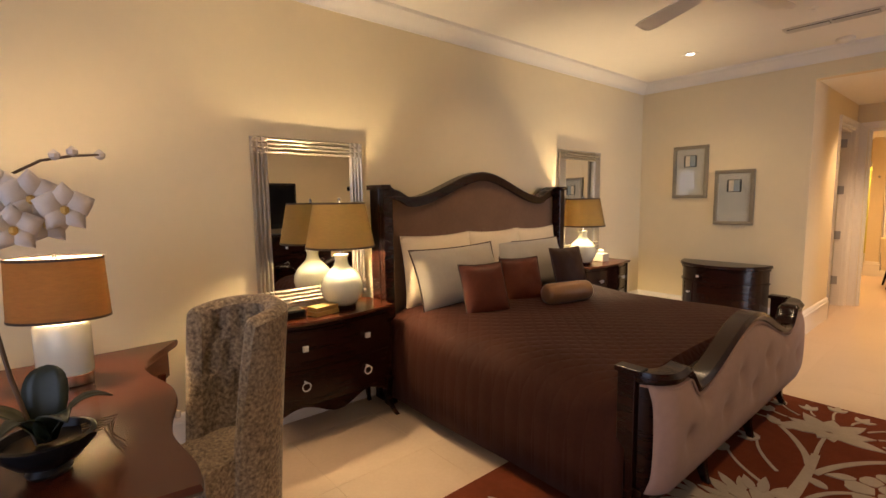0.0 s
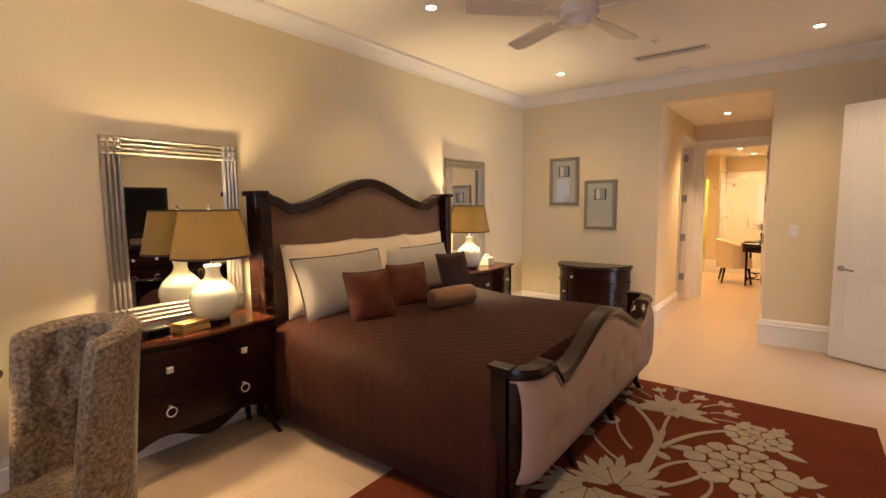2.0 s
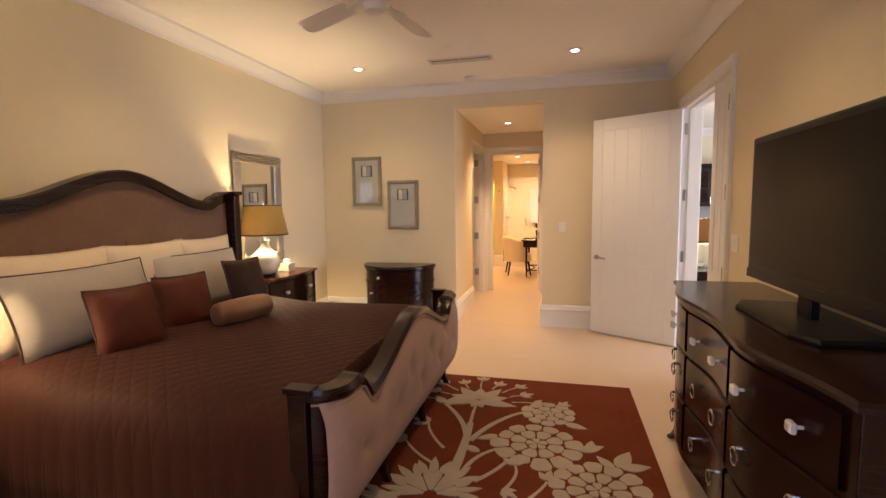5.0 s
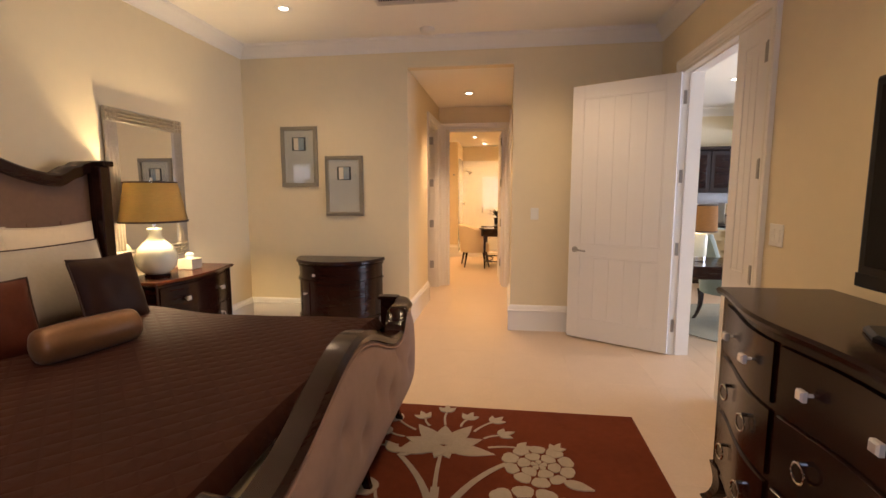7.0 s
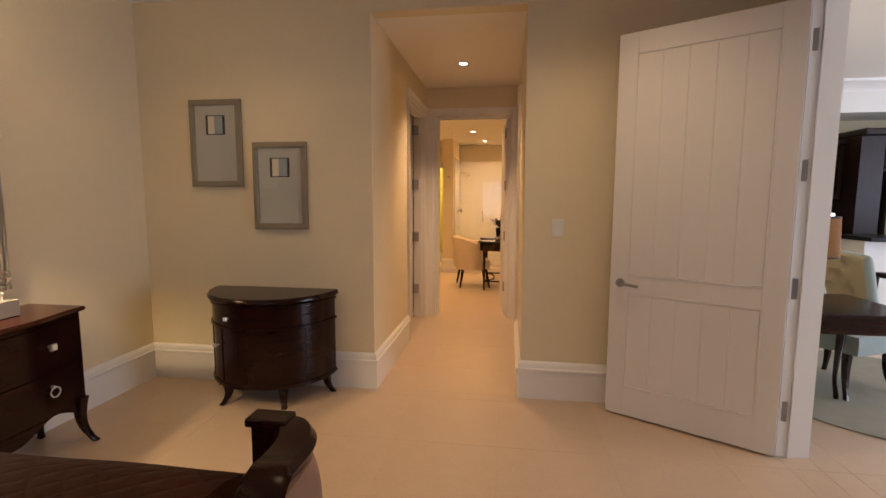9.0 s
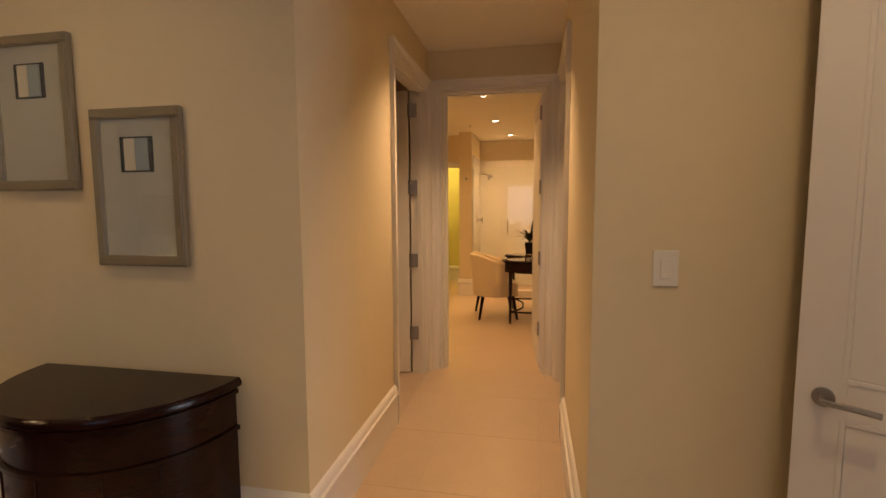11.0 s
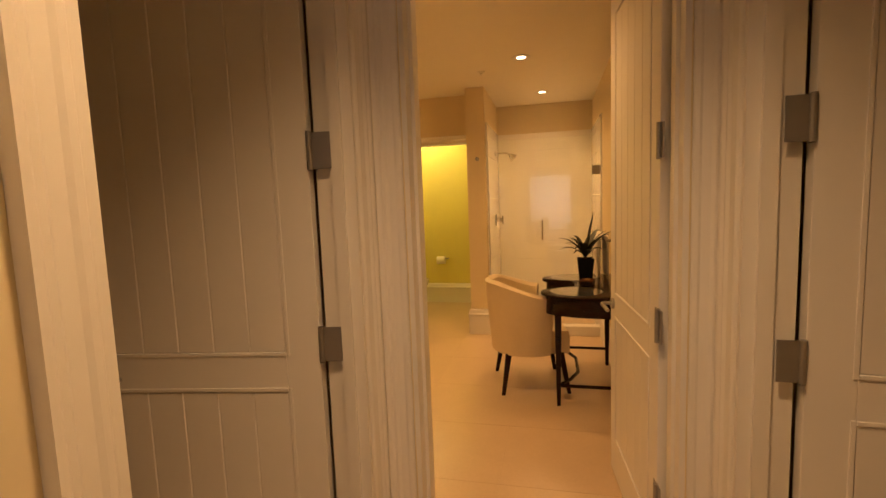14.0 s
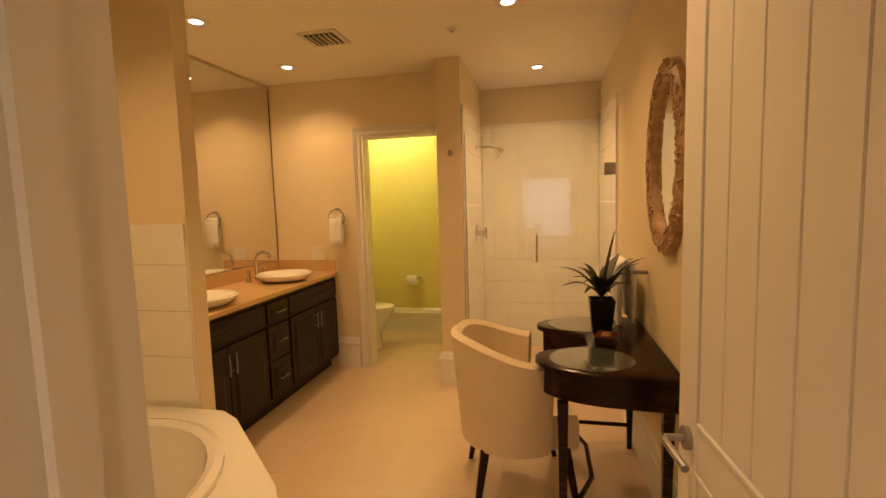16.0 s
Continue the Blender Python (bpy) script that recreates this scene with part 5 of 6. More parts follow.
st = [(-0.02, 0, 0.09), (-0.06, 0.0, 0.30), (-0.085, 0.0, 0.50), (-0.085, 0.0, 0.70), (-0.04, 0.0, 0.83), (0.05, -0.01, 0.885), (0.12, -0.02, 0.90), (0.18, -0.03, 0.905)]
B().tube(st, lambda t: 0.006 * (1 - 0.5 * t), 8).part("stem", STEM, orc, True)
rt = B()
for a in range(5):
    rt.mark().tube([(0.08, -0.04 + 0.02 * a, 0.1), (0.13 + 0.01 * a, -0.06 + 0.02 * a, 0.11), (0.15, -0.07 + 0.025 * a, 0.06), (0.17 + 0.01 * (a % 2), -0.08 + 0.025 * a, 0.03)], 0.003, 5)
rt.part("root", STEM, orc)
pe, lip = B(), B()
for fx, fz, fy, s in ((-0.10, 0.69, -0.02, 0.062), (-0.02, 0.73, -0.03, 0.068), (0.03, 0.70, -0.045, 0.064), (-0.05, 0.65, -0.05, 0.06), (-0.07, 0.76, 0.0, 0.055), (0.0, 0.66, 0.0, 0.055)):
    fx, fz, s = fx * 1.35 + 0.05, fz + 0.055, s * 1.12
    for k in range(5):
        a = radians(90 + 72 * k)
        pe.mark()
        tip = Vector((fx + s * math.cos(a), fy - 0.01, fz + s * math.sin(a)))
        base = Vector((fx, fy, fz))
        d = (tip - base).normalized()
        sd = d.cross(Vector((0, 1, 0)))
        rows = []
        for i in range(6):
            t = i / 5
            w = s * (0.62 if k in (1, 4) else 0.42) * math.sin(math.pi * min(1, 0.1 + 0.9 * t) ** 0.7)
            p = base.lerp(tip, t) + Vector((0, -0.012 * math.sin(math.pi * t), 0))
            rows.append(pe.ring([p - sd * w, p - Vector((0, 0.006, 0)), p + sd * w]))
        pe.skin(rows, closed=False, caps=False)
    lip.mark().lathe([(0.001, -0.012), (0.011, -0.004), (0.009, 0.01), (0.001, 0.014)], 0, 0, 8)
    for q_ in range(len(lip.v) - 32, len(lip.v)):
        vx, vy, vz = lip.v[q_]
        lip.v[q_] = (vx + fx, vy + fy - 0.012, vz + fz - 0.008)
for bx_, bz in ((0.12, 0.912), (0.182, 0.905), (0.08, 0.90)):
    k0 = len(pe.v)
    pe.mark()
    pe.lathe([(0.001, -0.014), (0.012, -0.006), (0.013, 0.004), (0.001, 0.016)], bx_, -0.02, 8)
    for q_ in range(k0, len(pe.v)):
        vx, vy, vz = pe.v[q_]
        pe.v[q_] = (vx, vy, vz + bz)
pe.part("petal", PETAL, orc, True, solid=0.0015)
lip.part("flower_lip", PETALC, orc, True)


def barrel_chair(name, x, y, turn, label, fabric, seat_z, top_z, ru, legmat, group="", tuft=None, low=0.30, backfab=None, flare=0.0, slope=0.0, wall=0.06):
    """An upholstered chair with a back that wraps round; its front looks to -y."""
    c = thing(name, x, y, 0, label, "chair", group, turn)
    span, n = 118, 40

    def shell(t, v, inner):
        a = radians(90 - span + 2 * span * t)
        side = abs(2 * t - 1)
        top = top_z - slope * smoothstep((side - 0.25) / 0.75)
        z = low + (top - low) * v
        r = ru + flare * v - (wall if inner else 0)
        return (r * math.cos(a), r * math.sin(a) * 0.95, z - (0.0 if not inner else 0.004))
    b = B()
    out = [b.ring([shell(i / n, j / 12, False) for i in range(n + 1)]) for j in range(13)]
    inn = [b.ring([shell(i / n, j / 12, True) for i in range(n + 1)]) for j in range(13)]
    mid = b.ring([tuple((Vector(shell(i / n, 1, False)) + Vector(shell(i / n, 1, True))) / 2 + Vector((0, 0, 0.022))) for i in range(n + 1)])
    b.skin(out + [mid] + inn[::-1], closed=False, caps=False)
    for e in (0, n):
        b.f.append(tuple([r[e] for r in out] + [mid[e]] + [r[e] for r in inn[::-1]]))
    b.part("back", fabric, c, True, bevel=0.0)
    s = B()
    rr = ru - 0.055
    pts = [(rr * math.cos(radians(a)), rr * 0.95 * math.sin(radians(a))) for a in range(-20, 201, 10)] + [(-rr * 0.95, -ru * 0.95), (rr * 0.95, -ru * 0.95)]
    s.loft([[(px * k, py * k, z) for px, py in pts] for k, z in ((0.98, low), (1.0, low + 0.02), (1.0, seat_z - 0.03), (0.97, seat_z), (0.6, seat_z + 0.012))])
    s.part("seat", fabric, c, True)
    l = B()
    for sx in (-1, 1):
        for sy in (-1, 1):
            lx, ly = sx * ru * 0.68, sy * ru * 0.66 - 0.02
            l.mark().loft([[(lx + sx * o + u * w, ly + sy * o + v * w, z) for u, v in ((-1, -1), (1, -1), (1, 1), (-1, 1))] for o, w, z in ((0.05, 0.013, 0.0), (0.0, 0.022, low + 0.01))])
    l.part("leg", legmat, c, bevel=0.003)
    if tuft:
        t = B()
        for i in range(5):
            for j in range(2):
                p = shell(0.3 + 0.1 * i, 0.62 + 0.2 * j, True)
                t.mark().lathe([(0.001, p[2] - 0.012), (0.012, p[2] - 0.006), (0.012, p[2] + 0.006), (0.001, p[2] + 0.012)], p[0] * 0.995, p[1] * 0.995, 8)
        t.part("button", tuft, c, True)
    return c


def tufted_chair(name, x, y, turn, label, fabric, inside, ru, top_z, low, lean, group=""):
    """A high curved back leaning away, its inner face deeply buttoned; the front looks to -y."""
    c = thing(name, x, y, 0, label, "chair", group, turn)
    n, m, wall = 44, 18, 0.085
    buttons = [(0.5 + 0.17 * (k - 2) + (0.085 if j % 2 else 0), 0.60 + 0.15 * j) for j in range(3) for k in range(5)]

    def shell(t, v, inner):
        span = 106 + 20 * (1 - v) ** 0.8
        a = radians(90 - span + 2 * span * t)
        side = abs(2 * t - 1)
        z = low + (top_z - 0.035 * side ** 2 - low) * v
        r = ru * (0.97 + 0.13 * v * v)
        if inner:
            dip = sum(math.exp(-((t - bt_) / 0.045) ** 2 - ((v - bv_) / 0.05) ** 2) for bt_, bv_ in buttons)
            r -= wall * (1 - 0.25 * side ** 4) + 0.018 - 0.048 * min(1, dip)
        return (r * math.cos(a), r * math.sin(a) * 0.95 + lean * v, z)
    b = B()
    out = [b.ring([shell(i / n, j / m, False) for i in range(n + 1)]) for j in range(m + 1)]
    cap = []
    for q in range(1, 6):
        w = q / 6
        cap.append(b.ring([tuple(Vector(shell(i / n, 1, False)).lerp(Vector(shell(i / n, 1, True)), w) + Vector((0, 0, 0.032 * math.sin(math.pi * w)))) for i in range(n + 1)]))
    b.skin(out + cap, closed=False, caps=False)
    b.part("back", fabric, c, True)
    p = B()
    inn = [p.ring([shell(i / n, j / m, True) for i in range(n + 1)]) for j in range(m + 1)]
    lip = p.ring([tuple(Vector(shell(i / n, 1, False)).lerp(Vector(shell(i / n, 1, True)), 5 / 6) + Vector((0, 0, 0.016))) for i in range(n + 1)])
    p.skin(inn + [lip], closed=False, caps=False)
    p.part("tufted_lining", inside, c, True)
    g = B()
    for e in (0, n):
        rows = []
        for j in range(m + 1):
            o, i_ = Vector(shell(e / n, j / m, False)), Vector(shell(e / n, j / m, True))
            d = (Vector(shell(abs(e - 1) / n, j / m, False)) - o).normalized()
            rows.append(g.ring([tuple(o.lerp(i_, w) - d * 0.022 * math.sin(math.pi * w)) for w in (0, 0.2, 0.4, 0.6, 0.8, 1.0)]))
        g.skin(rows, closed=False, caps=False)
        o, i_ = Vector(shell(e / n, 1, False)), Vector(shell(e / n, 1, True))
        d = (Vector(shell(abs(e - 1) / n, 1, False)) - o).normalized()
        dome = [g.ring([tuple(o.lerp(i_, w) - d * 0.022 * math.sin(math.pi * w) * math.cos(u * math.pi / 8) + Vector((0, 0, 0.032 * math.sin(math.pi * w) * math.sin(u * math.pi / 8)))) for w in (0, 0.2, 0.4, 0.6, 0.8, 1.0)]) for u in range(5)]
        g.skin(dome, closed=False, caps=False)
    g.part("front_edge", fabric, c, True)
    st_b = B()
    rr = ru - 0.05
    pts = [(rr * math.cos(radians(a)), rr * 0.95 * math.sin(radians(a))) for a in range(-20, 201, 10)] + [(-rr * 0.95, -ru * 1.0), (rr * 0.95, -ru * 1.0)]
    st_b.loft([[(px * k, py * k, z) for px, py in pts] for k, z in ((0.98, low), (1.0, low + 0.02), (1.0, 0.44), (0.97, 0.47), (0.6, 0.482))])
    st_b.part("seat", fabric, c, True)
    bt_m = B()
    for u, v in buttons:
        px, py, pz = shell(u, v, True)
        bt_m.mark().lathe([(0.001, pz - 0.011), (0.010, pz - 0.006), (0.010, pz + 0.006), (0.001, pz + 0.011)], px, py, 8)
    bt_m.part("button", inside, c, True)
    lg = B()
    for sx in (-1, 1):
        for sy in (-1, 1):
            cabriole(lg, sx * ru * 0.68, sy * ru * 0.66 - 0.02, low + 0.02, sx * 0.6, sy * 0.7, 0.05, 0.04)
    lg.part("leg", WOOD, c, bevel=0.003)
    return c


tufted_chair("desk_chair", 0.89, 3.06, -70, "grey figured chenille barrel chair at the desk", CHAIRF, CHAIRF, 0.222, 1.055, 0.13, 0.055)


# ---- bathroom things ----
van = thing("bathroom_vanity", 10.345, 3.475, 0, "espresso double vanity with honey marble top", "vanity")
VL, VD = WCX - 10.345, 0.575
B().box(0.004, 0.02, 0.10, VL - 0.004, VD - 0.004, 0.83).part("body", ESPR, van)
B().box(0.004, 0.09, 0.0, VL - 0.004, VD - 0.004, 0.10).part("plinth", ESPR, van)
B().box(0.002, -0.02, 0.832, VL - 0.002, VD - 0.002, 0.868).part("countertop", COUNTER, van, bevel=0.006, label="honey marble countertop")
B().box(0.002, VD - 0.024, 0.869, VL - 0.002, VD - 0.003, 0.97).mark().box(VL - 0.024, 0.0, 0.869, VL - 0.003, VD - 0.026, 0.97).part("backsplash", COUNTER, van, label="honey marble backsplash")


def cab_front(x0, x1, z0, z1, pull, parent):
    """A raised-panel front with a bar pull: 'h' across, 'l' or 'r' upright at that side."""
    d = B().box(x0, 0.0, z0, x1, 0.02, z1).part("cabinet_front", ESPR, parent, bevel=0.003)
    m = 0.045
    if x1 - x0 > 0.2 and z1 - z0 > 0.13:
        B().loft([[(x0 + m + g, y, z0 + m + g), (x1 - m - g, y, z0 + m + g), (x1 - m - g, y, z1 - m - g), (x0 + m + g, y, z1 - m - g)] for g, y in ((0, 0.004), (0.0, -0.002), (0.018, -0.008))]).part("raised_panel", ESPR, d)
    if pull:
        h = B()
        if pull == "h":
            cx, cz = (x0 + x1) / 2, (z0 + z1) / 2
            h.tube([(cx - 0.055, -0.03, cz), (cx + 0.055, -0.03, cz)], 0.005, 8)
            for s in (-0.04, 0.04):
                h.tube([(cx + s, 0, cz), (cx + s, -0.03, cz)], 0.004, 6)
        else:
            cx = x0 + 0.028 if pull == "l" else x1 - 0.028
            h.tube([(cx, -0.03, z1 - 0.17), (cx, -0.03, z1 - 0.04)], 0.005, 8)
            for s in (-0.15, -0.06):
                h.tube([(cx, 0, z1 + s), (cx, -0.03, z1 + s)], 0.004, 6)
        h.part("bar_pull", STEEL, d, label="satin nickel bar pull")


for x0, x1 in ((0.02, 0.80), (1.11, VL - 0.02)):
    cab_front(x0, x1, 0.655, 0.80, "", van)
    mx_ = (x0 + x1) / 2
    cab_front(x0, mx_ - 0.003, 0.13, 0.635, "r", van)
    cab_front(mx_ + 0.003, x1, 0.13, 0.635, "l", van)
for z0, z1 in ((0.655, 0.80), (0.405, 0.635), (0.13, 0.385)):
    cab_front(0.825, 1.085, z0, z1, "h", van)


def basin(x, y):
    s = thing("vessel_sink", x, y, 0.869, "round white porcelain vessel sink on the vanity", "sink", "vanity sinks")
    B().lathe([(0.12, 0.0), (0.18, 0.012), (0.215, 0.045), (0.22, 0.058), (0.212, 0.06), (0.19, 0.045), (0.12, 0.022), (0.02, 0.016), (0.001, 0.016)], n=40).part("bowl", WHITEC, s, True)
    B().lathe([(0.02, 0.017), (0.02, 0.02), (0.001, 0.021)], n=14).part("drain", CHROME, s, True)


def faucet(x, y):
    f = thing("faucet", x, y, 0.869, "chrome bridge faucet with arched spout", "faucet", "vanity faucets")
    B().tube([(0, 0, 0), (0, 0, 0.17), (0, -0.02, 0.21), (0, -0.07, 0.23), (0, -0.12, 0.215), (0, -0.135, 0.18)], 0.011, 10).part("spout", CHROME, f, True)
    for sx in (-0.1, 0.1):
        b = B().lathe([(0.022, 0), (0.02, 0.015), (0.012, 0.025), (0.012, 0.07), (0.018, 0.08), (0.012, 0.092), (0.001, 0.095)], sx, 0, 14)
        b.tube([(sx - 0.03, 0, 0.083), (sx + 0.03, 0, 0.083)], 0.005, 6)
        b.part("handle", CHROME, f, True)


for x in (10.80, 11.74):
    basin(x, 3.68)
    faucet(x, 3.93)
vm = thing("vanity_mirror", 10.36, 4.043, 0.98, "large frameless wall mirror above the vanity", "mirror")
B().box(0, -0.006, 0, WCX - 10.36 - 0.012, 0, 1.52).part("glass", MIRROR, vm)
B().box(WCX - 10.36 - 0.012, -0.008, 0, WCX - 10.36 - 0.006, 0, 1.52).part("edge", BLACK, vm)
sb = thing("soap_bottle", 10.93, 3.90, 0.869, "small amber soap bottle beside the sink", "soap bottle")
B().lathe([(0.022, 0), (0.024, 0.01), (0.024, 0.06), (0.01, 0.075), (0.008, 0.09), (0.012, 0.092), (0.012, 0.105), (0.001, 0.106)], n=16).part("bottle", PLASTIC, sb, True)
tr_ = thing("towel_ring", WCX - 0.005, 3.42, 1.42, "chrome towel ring with folded white hand towel", "towel ring")
r = B()
r.tube([(0, 0, 0), (-0.05, 0, 0)], 0.012, 10)
r.tube([(-0.05 - 0.0, 0.075 * math.sin(k * math.pi / 14), -0.075 + 0.075 * math.cos(k * math.pi / 14)) for k in range(-11, 12)], 0.006, 8)
r.part("ring", STEEL, tr_, True)
t = B()
for dx, zb in ((-0.075, -0.32), (-0.038, -0.27)):
    t.grid(lambda u, v: (dx + 0.006 * math.sin(u * 9), -0.06 + 0.12 * u, -0.07 + (zb + 0.07) * v), 12, 4)
t.grid(lambda u, v: (-0.0565 + 0.0185 * math.cos(math.pi * v) + 0.006 * math.sin(u * 9) * 1, -0.06 + 0.12 * u, -0.07 + 0.02 * math.sin(math.pi * v)), 12, 6)
t.part("hand_towel", TOWEL, tr_, True, solid=0.01, label="white terry hand towel")
rh = thing("robe_hook", PX - 0.002, 2.337, 1.82, "small round satin nickel robe hook", "hook")
r = B()
r.tube([(0, 0, 0), (-0.01, 0, 0)], 0.02, 12)
r.tube([(-0.01, 0, 0), (-0.04, 0, 0.0), (-0.045, 0, 0.02)], 0.008, 8)
r.part("hook", STEEL, rh, True)

# toilet and paper holder
to = thing("toilet", 12.82, 3.42, 0, "white porcelain toilet with closed lid", "toilet")


def ov(a, b_, z, y=0.0):
    return [(a * math.cos(k * math.pi / 16), y + b_ * math.sin(k * math.pi / 16), z) for k in range(32)]


B().loft([ov(0.12, 0.20, 0, 0.05), ov(0.11, 0.19, 0.03, 0.05), ov(0.10, 0.17, 0.15, 0.04), ov(0.14, 0.22, 0.28, 0.0), ov(0.18, 0.25, 0.37, -0.02), ov(0.185, 0.255, 0.39, -0.02)]).part("bowl", WHITEC, to, True)
B().loft([ov(0.188, 0.258, 0.392, -0.02), ov(0.192, 0.262, 0.40, -0.02), ov(0.188, 0.258, 0.412, -0.02)]).part("seat", WHITEC, to, True)
B().loft([ov(0.19, 0.26, 0.414, -0.02), ov(0.19, 0.26, 0.428, -0.02), ov(0.17, 0.24, 0.435, -0.02)]).part("lid", WHITEC, to, True)
B().box(-0.2, 0.25, 0.36, 0.2, 0.43, 0.72).mark().box(-0.21, 0.24, 0.722, 0.21, 0.44, 0.755).part("tank", WHITEC, to, bevel=0.015)
tp = thing("toilet_paper_holder", 13.45, 3.10, 0.60, "chrome paper holder with a white roll", "paper holder")
B().tube([(0, -0.09, 0.02), (-0.05, -0.09, 0.02), (-0.06, -0.08, 0.02), (-0.06, 0.06, 0.02)], 0.009, 8).part("arm", STEEL, tp, True)
B().loft([[(-0.06 + rr * math.cos(k * math.pi / 12), yy, 0.0 + rr * math.sin(k * math.pi / 12)) for k in range(24)] for yy, rr in ((-0.055, 0.02), (-0.055, 0.052), (0.055, 0.052), (0.055, 0.02))]).part("roll", TOWEL, tp, True)

# shower: curb, tiles, glass, fittings
GX = 12.02
structure(B().box(GX - 0.06, CR, 0.0, GX + 0.06, 2.255, 0.10), "curb_shower", TRIM, "white stone shower curb", bevel=0.006)
TZ = 2.19
sw = B()
tw, th = 0.33, 0.22


def wall_tiles(b, fixed, a0, a1, z0, z1, axis, out):
    a = a0
    while a < a1 - 0.01:
        e = min(a + tw, a1)
        z = z0
        while z < z1 - 0.01:
            k = min(z + th, z1)
            for g, d in ((0.0015, 0.010),):
                lo, hi = sorted((fixed, fixed + out * d))
                b.mark()
                if axis == "x":
                    b.box(a + g, lo, z + g, e - g, hi, k - g)
                else:
                    b.box(lo, a + g, z + g, hi, e - g, k - g)
            z = k
        a = e


st_ = structure(B().box(SBX - 0.004, CR + 0.001, 0.0, SBX + 0.001, 2.254, TZ).box(GX + 0.06, 2.25, 0.0, SBX - 0.004, 2.256, TZ).box(GX - 0.06, CR - 0.001, 0.1, SBX - 0.004, CR + 0.004, TZ), "wall_shower_tiled", TRIM, "white glazed shower wall tiles")
wall_tiles(sw, SBX - 0.004, CR + 0.014, 2.24, 0.0, TZ, "y", -1)
wall_tiles(sw, 2.25, GX - 0.05, SBX - 0.016, 0.1, TZ, "x", -1)
wall_tiles(sw, CR + 0.004, GX - 0.05, SBX - 0.016, 0.1, TZ, "x", 1)
sw.part("wall_tile", WTILE, st_, bevel=0.0)
gl = thing("shower_glass", GX, 0, 0.1, "frameless clear glass shower screen and door", "shower screen")
B().box(-0.005, 1.78, 0.004, 0.005, 2.235, 1.90).part("fixed_pane", GLASS, gl).visible_shadow = False
B().box(-0.005, 1.16, 0.012, 0.005, 1.772, 1.90).part("door_pane", GLASS, gl).visible_shadow = False
for z in (0.3, 1.56):
    B().box(-0.014, 1.142, z - 0.045, 0.014, 1.215, z + 0.045).part("glass_hinge", STEEL, gl, bevel=0.004)
h = B().tube([(-0.006, 1.70, 0.88), (-0.05, 1.70, 0.89), (-0.055, 1.70, 0.92), (-0.055, 1.70, 1.04), (-0.05, 1.70, 1.07), (-0.006, 1.70, 1.08)], 0.009, 10)
h.part("pull_handle", CHROME, gl, True)
B().box(-0.004, 2.236, 0.0, 0.010, 2.242, 1.90).part("wall_channel", STEEL, gl)
va = thing("shower_valve", 12.55, 2.238, 1.17, "chrome cross-handle shower valve", "shower valve")
v_ = B()
v_.tube([(0, 0, 0), (0, -0.012, 0)], 0.075, 20)
v_.tube([(0, -0.01, 0), (0, -0.09, 0)], 0.022, 12)
v_.tube([(-0.05, -0.085, 0), (0.05, -0.085, 0)], 0.009, 8)
v_.tube([(0, -0.085, -0.05), (0, -0.085, 0.05)], 0.009, 8)
v_.part("valve", CHROME, va, True)
sh = thing("wall_shower", 12.60, 2.238, 1.93, "chrome shower arm and rose", "shower")
v_ = B()
v_.tube([(0, 0, 0), (0, -0.01, 0)], 0.035, 14)
v_.tube([(0, 0, 0), (0, -0.12, 0.0), (0, -0.17, -0.02)], 0.011, 10)
v_.tube([(0, -0.17, -0.02), (0, -0.19, -0.04), (0, -0.22, -0.07)], lambda q: 0.015 + 0.04 * q, 16)
v_.part("arm", CHROME, sh, True)

# corner tub
tub = thing("corner_bathtub", 8.85, 2.4, 0, "white corner bathtub set in a tiled deck", "bathtub")
deck = [(-0.03, 0.06), (0.82, 0.06), (1.395, 0.68), (1.395, 1.645), (-0.03, 1.645)]
tc = (0.64, 0.86)


def rim_ring(s, z, rx=0.60, ry=0.55):
    return [(tc[0] + s * rx * math.cos(radians(a)), tc[1] + s * ry * math.sin(radians(a)), z) for a in range(0, 360, 10)]


def deck_ring(z):
    """The deck's outline, sampled at the same turns as the tub's rim."""
    out = []
    for a in range(0, 360, 10):
        dx, dy = math.cos(radians(a)), math.sin(radians(a))
        best = 9.0
        for (x0, y0), (x1, y1) in zip(deck, deck[1:] + deck[:1]):
            ex, ey = x1 - x0, y1 - y0
            den = dx * ey - dy * ex
            if abs(den) > 1e-6:
                s = ((x0 - tc[0]) * ey - (y0 - tc[1]) * ex) / den
                u = ((x0 - tc[0]) * dy - (y0 - tc[1]) * dx) / den
                if s > 0 and -0.001 <= u <= 1.001:
                    best = min(best, s)
        out.append((tc[0] + best * dx, tc[1] + best * dy, z))
    return out


b = B()
b.loft([deck_ring(0.0), deck_ring(0.50), rim_ring(1.0, 0.50), rim_ring(1.0, 0.525), rim_ring(0.95, 0.535), rim_ring(0.90, 0.52), rim_ring(0.82, 0.30), rim_ring(0.70, 0.14), rim_ring(0.1, 0.12)])
b.part("shell", WHITEC, tub, True)
fau = B().tube([(1.05, 1.40, 0.535), (1.05, 1.40, 0.64), (1.02, 1.35, 0.68), (0.96, 1.27, 0.66)], 0.014, 10)
fau.part("spout", CHROME, tub, True)
wt = structure(B().box(10.243, 3.252, 0.5, 10.2495, 4.05, 1.30), "wall_tub_tiled", TRIM, "white glazed tiles above the tub deck")
tt = B()
wall_tiles(tt, 10.243, 3.256, 4.045, 0.535, 1.385, "y", -1)
tt.part("wall_tile", WTILE, wt)

# dressing table, tub chair, plant
dt = thing("dressing_table", 10.72, 1.135, 0, "dark mahogany kidney dressing table with inset glass", "dressing table")


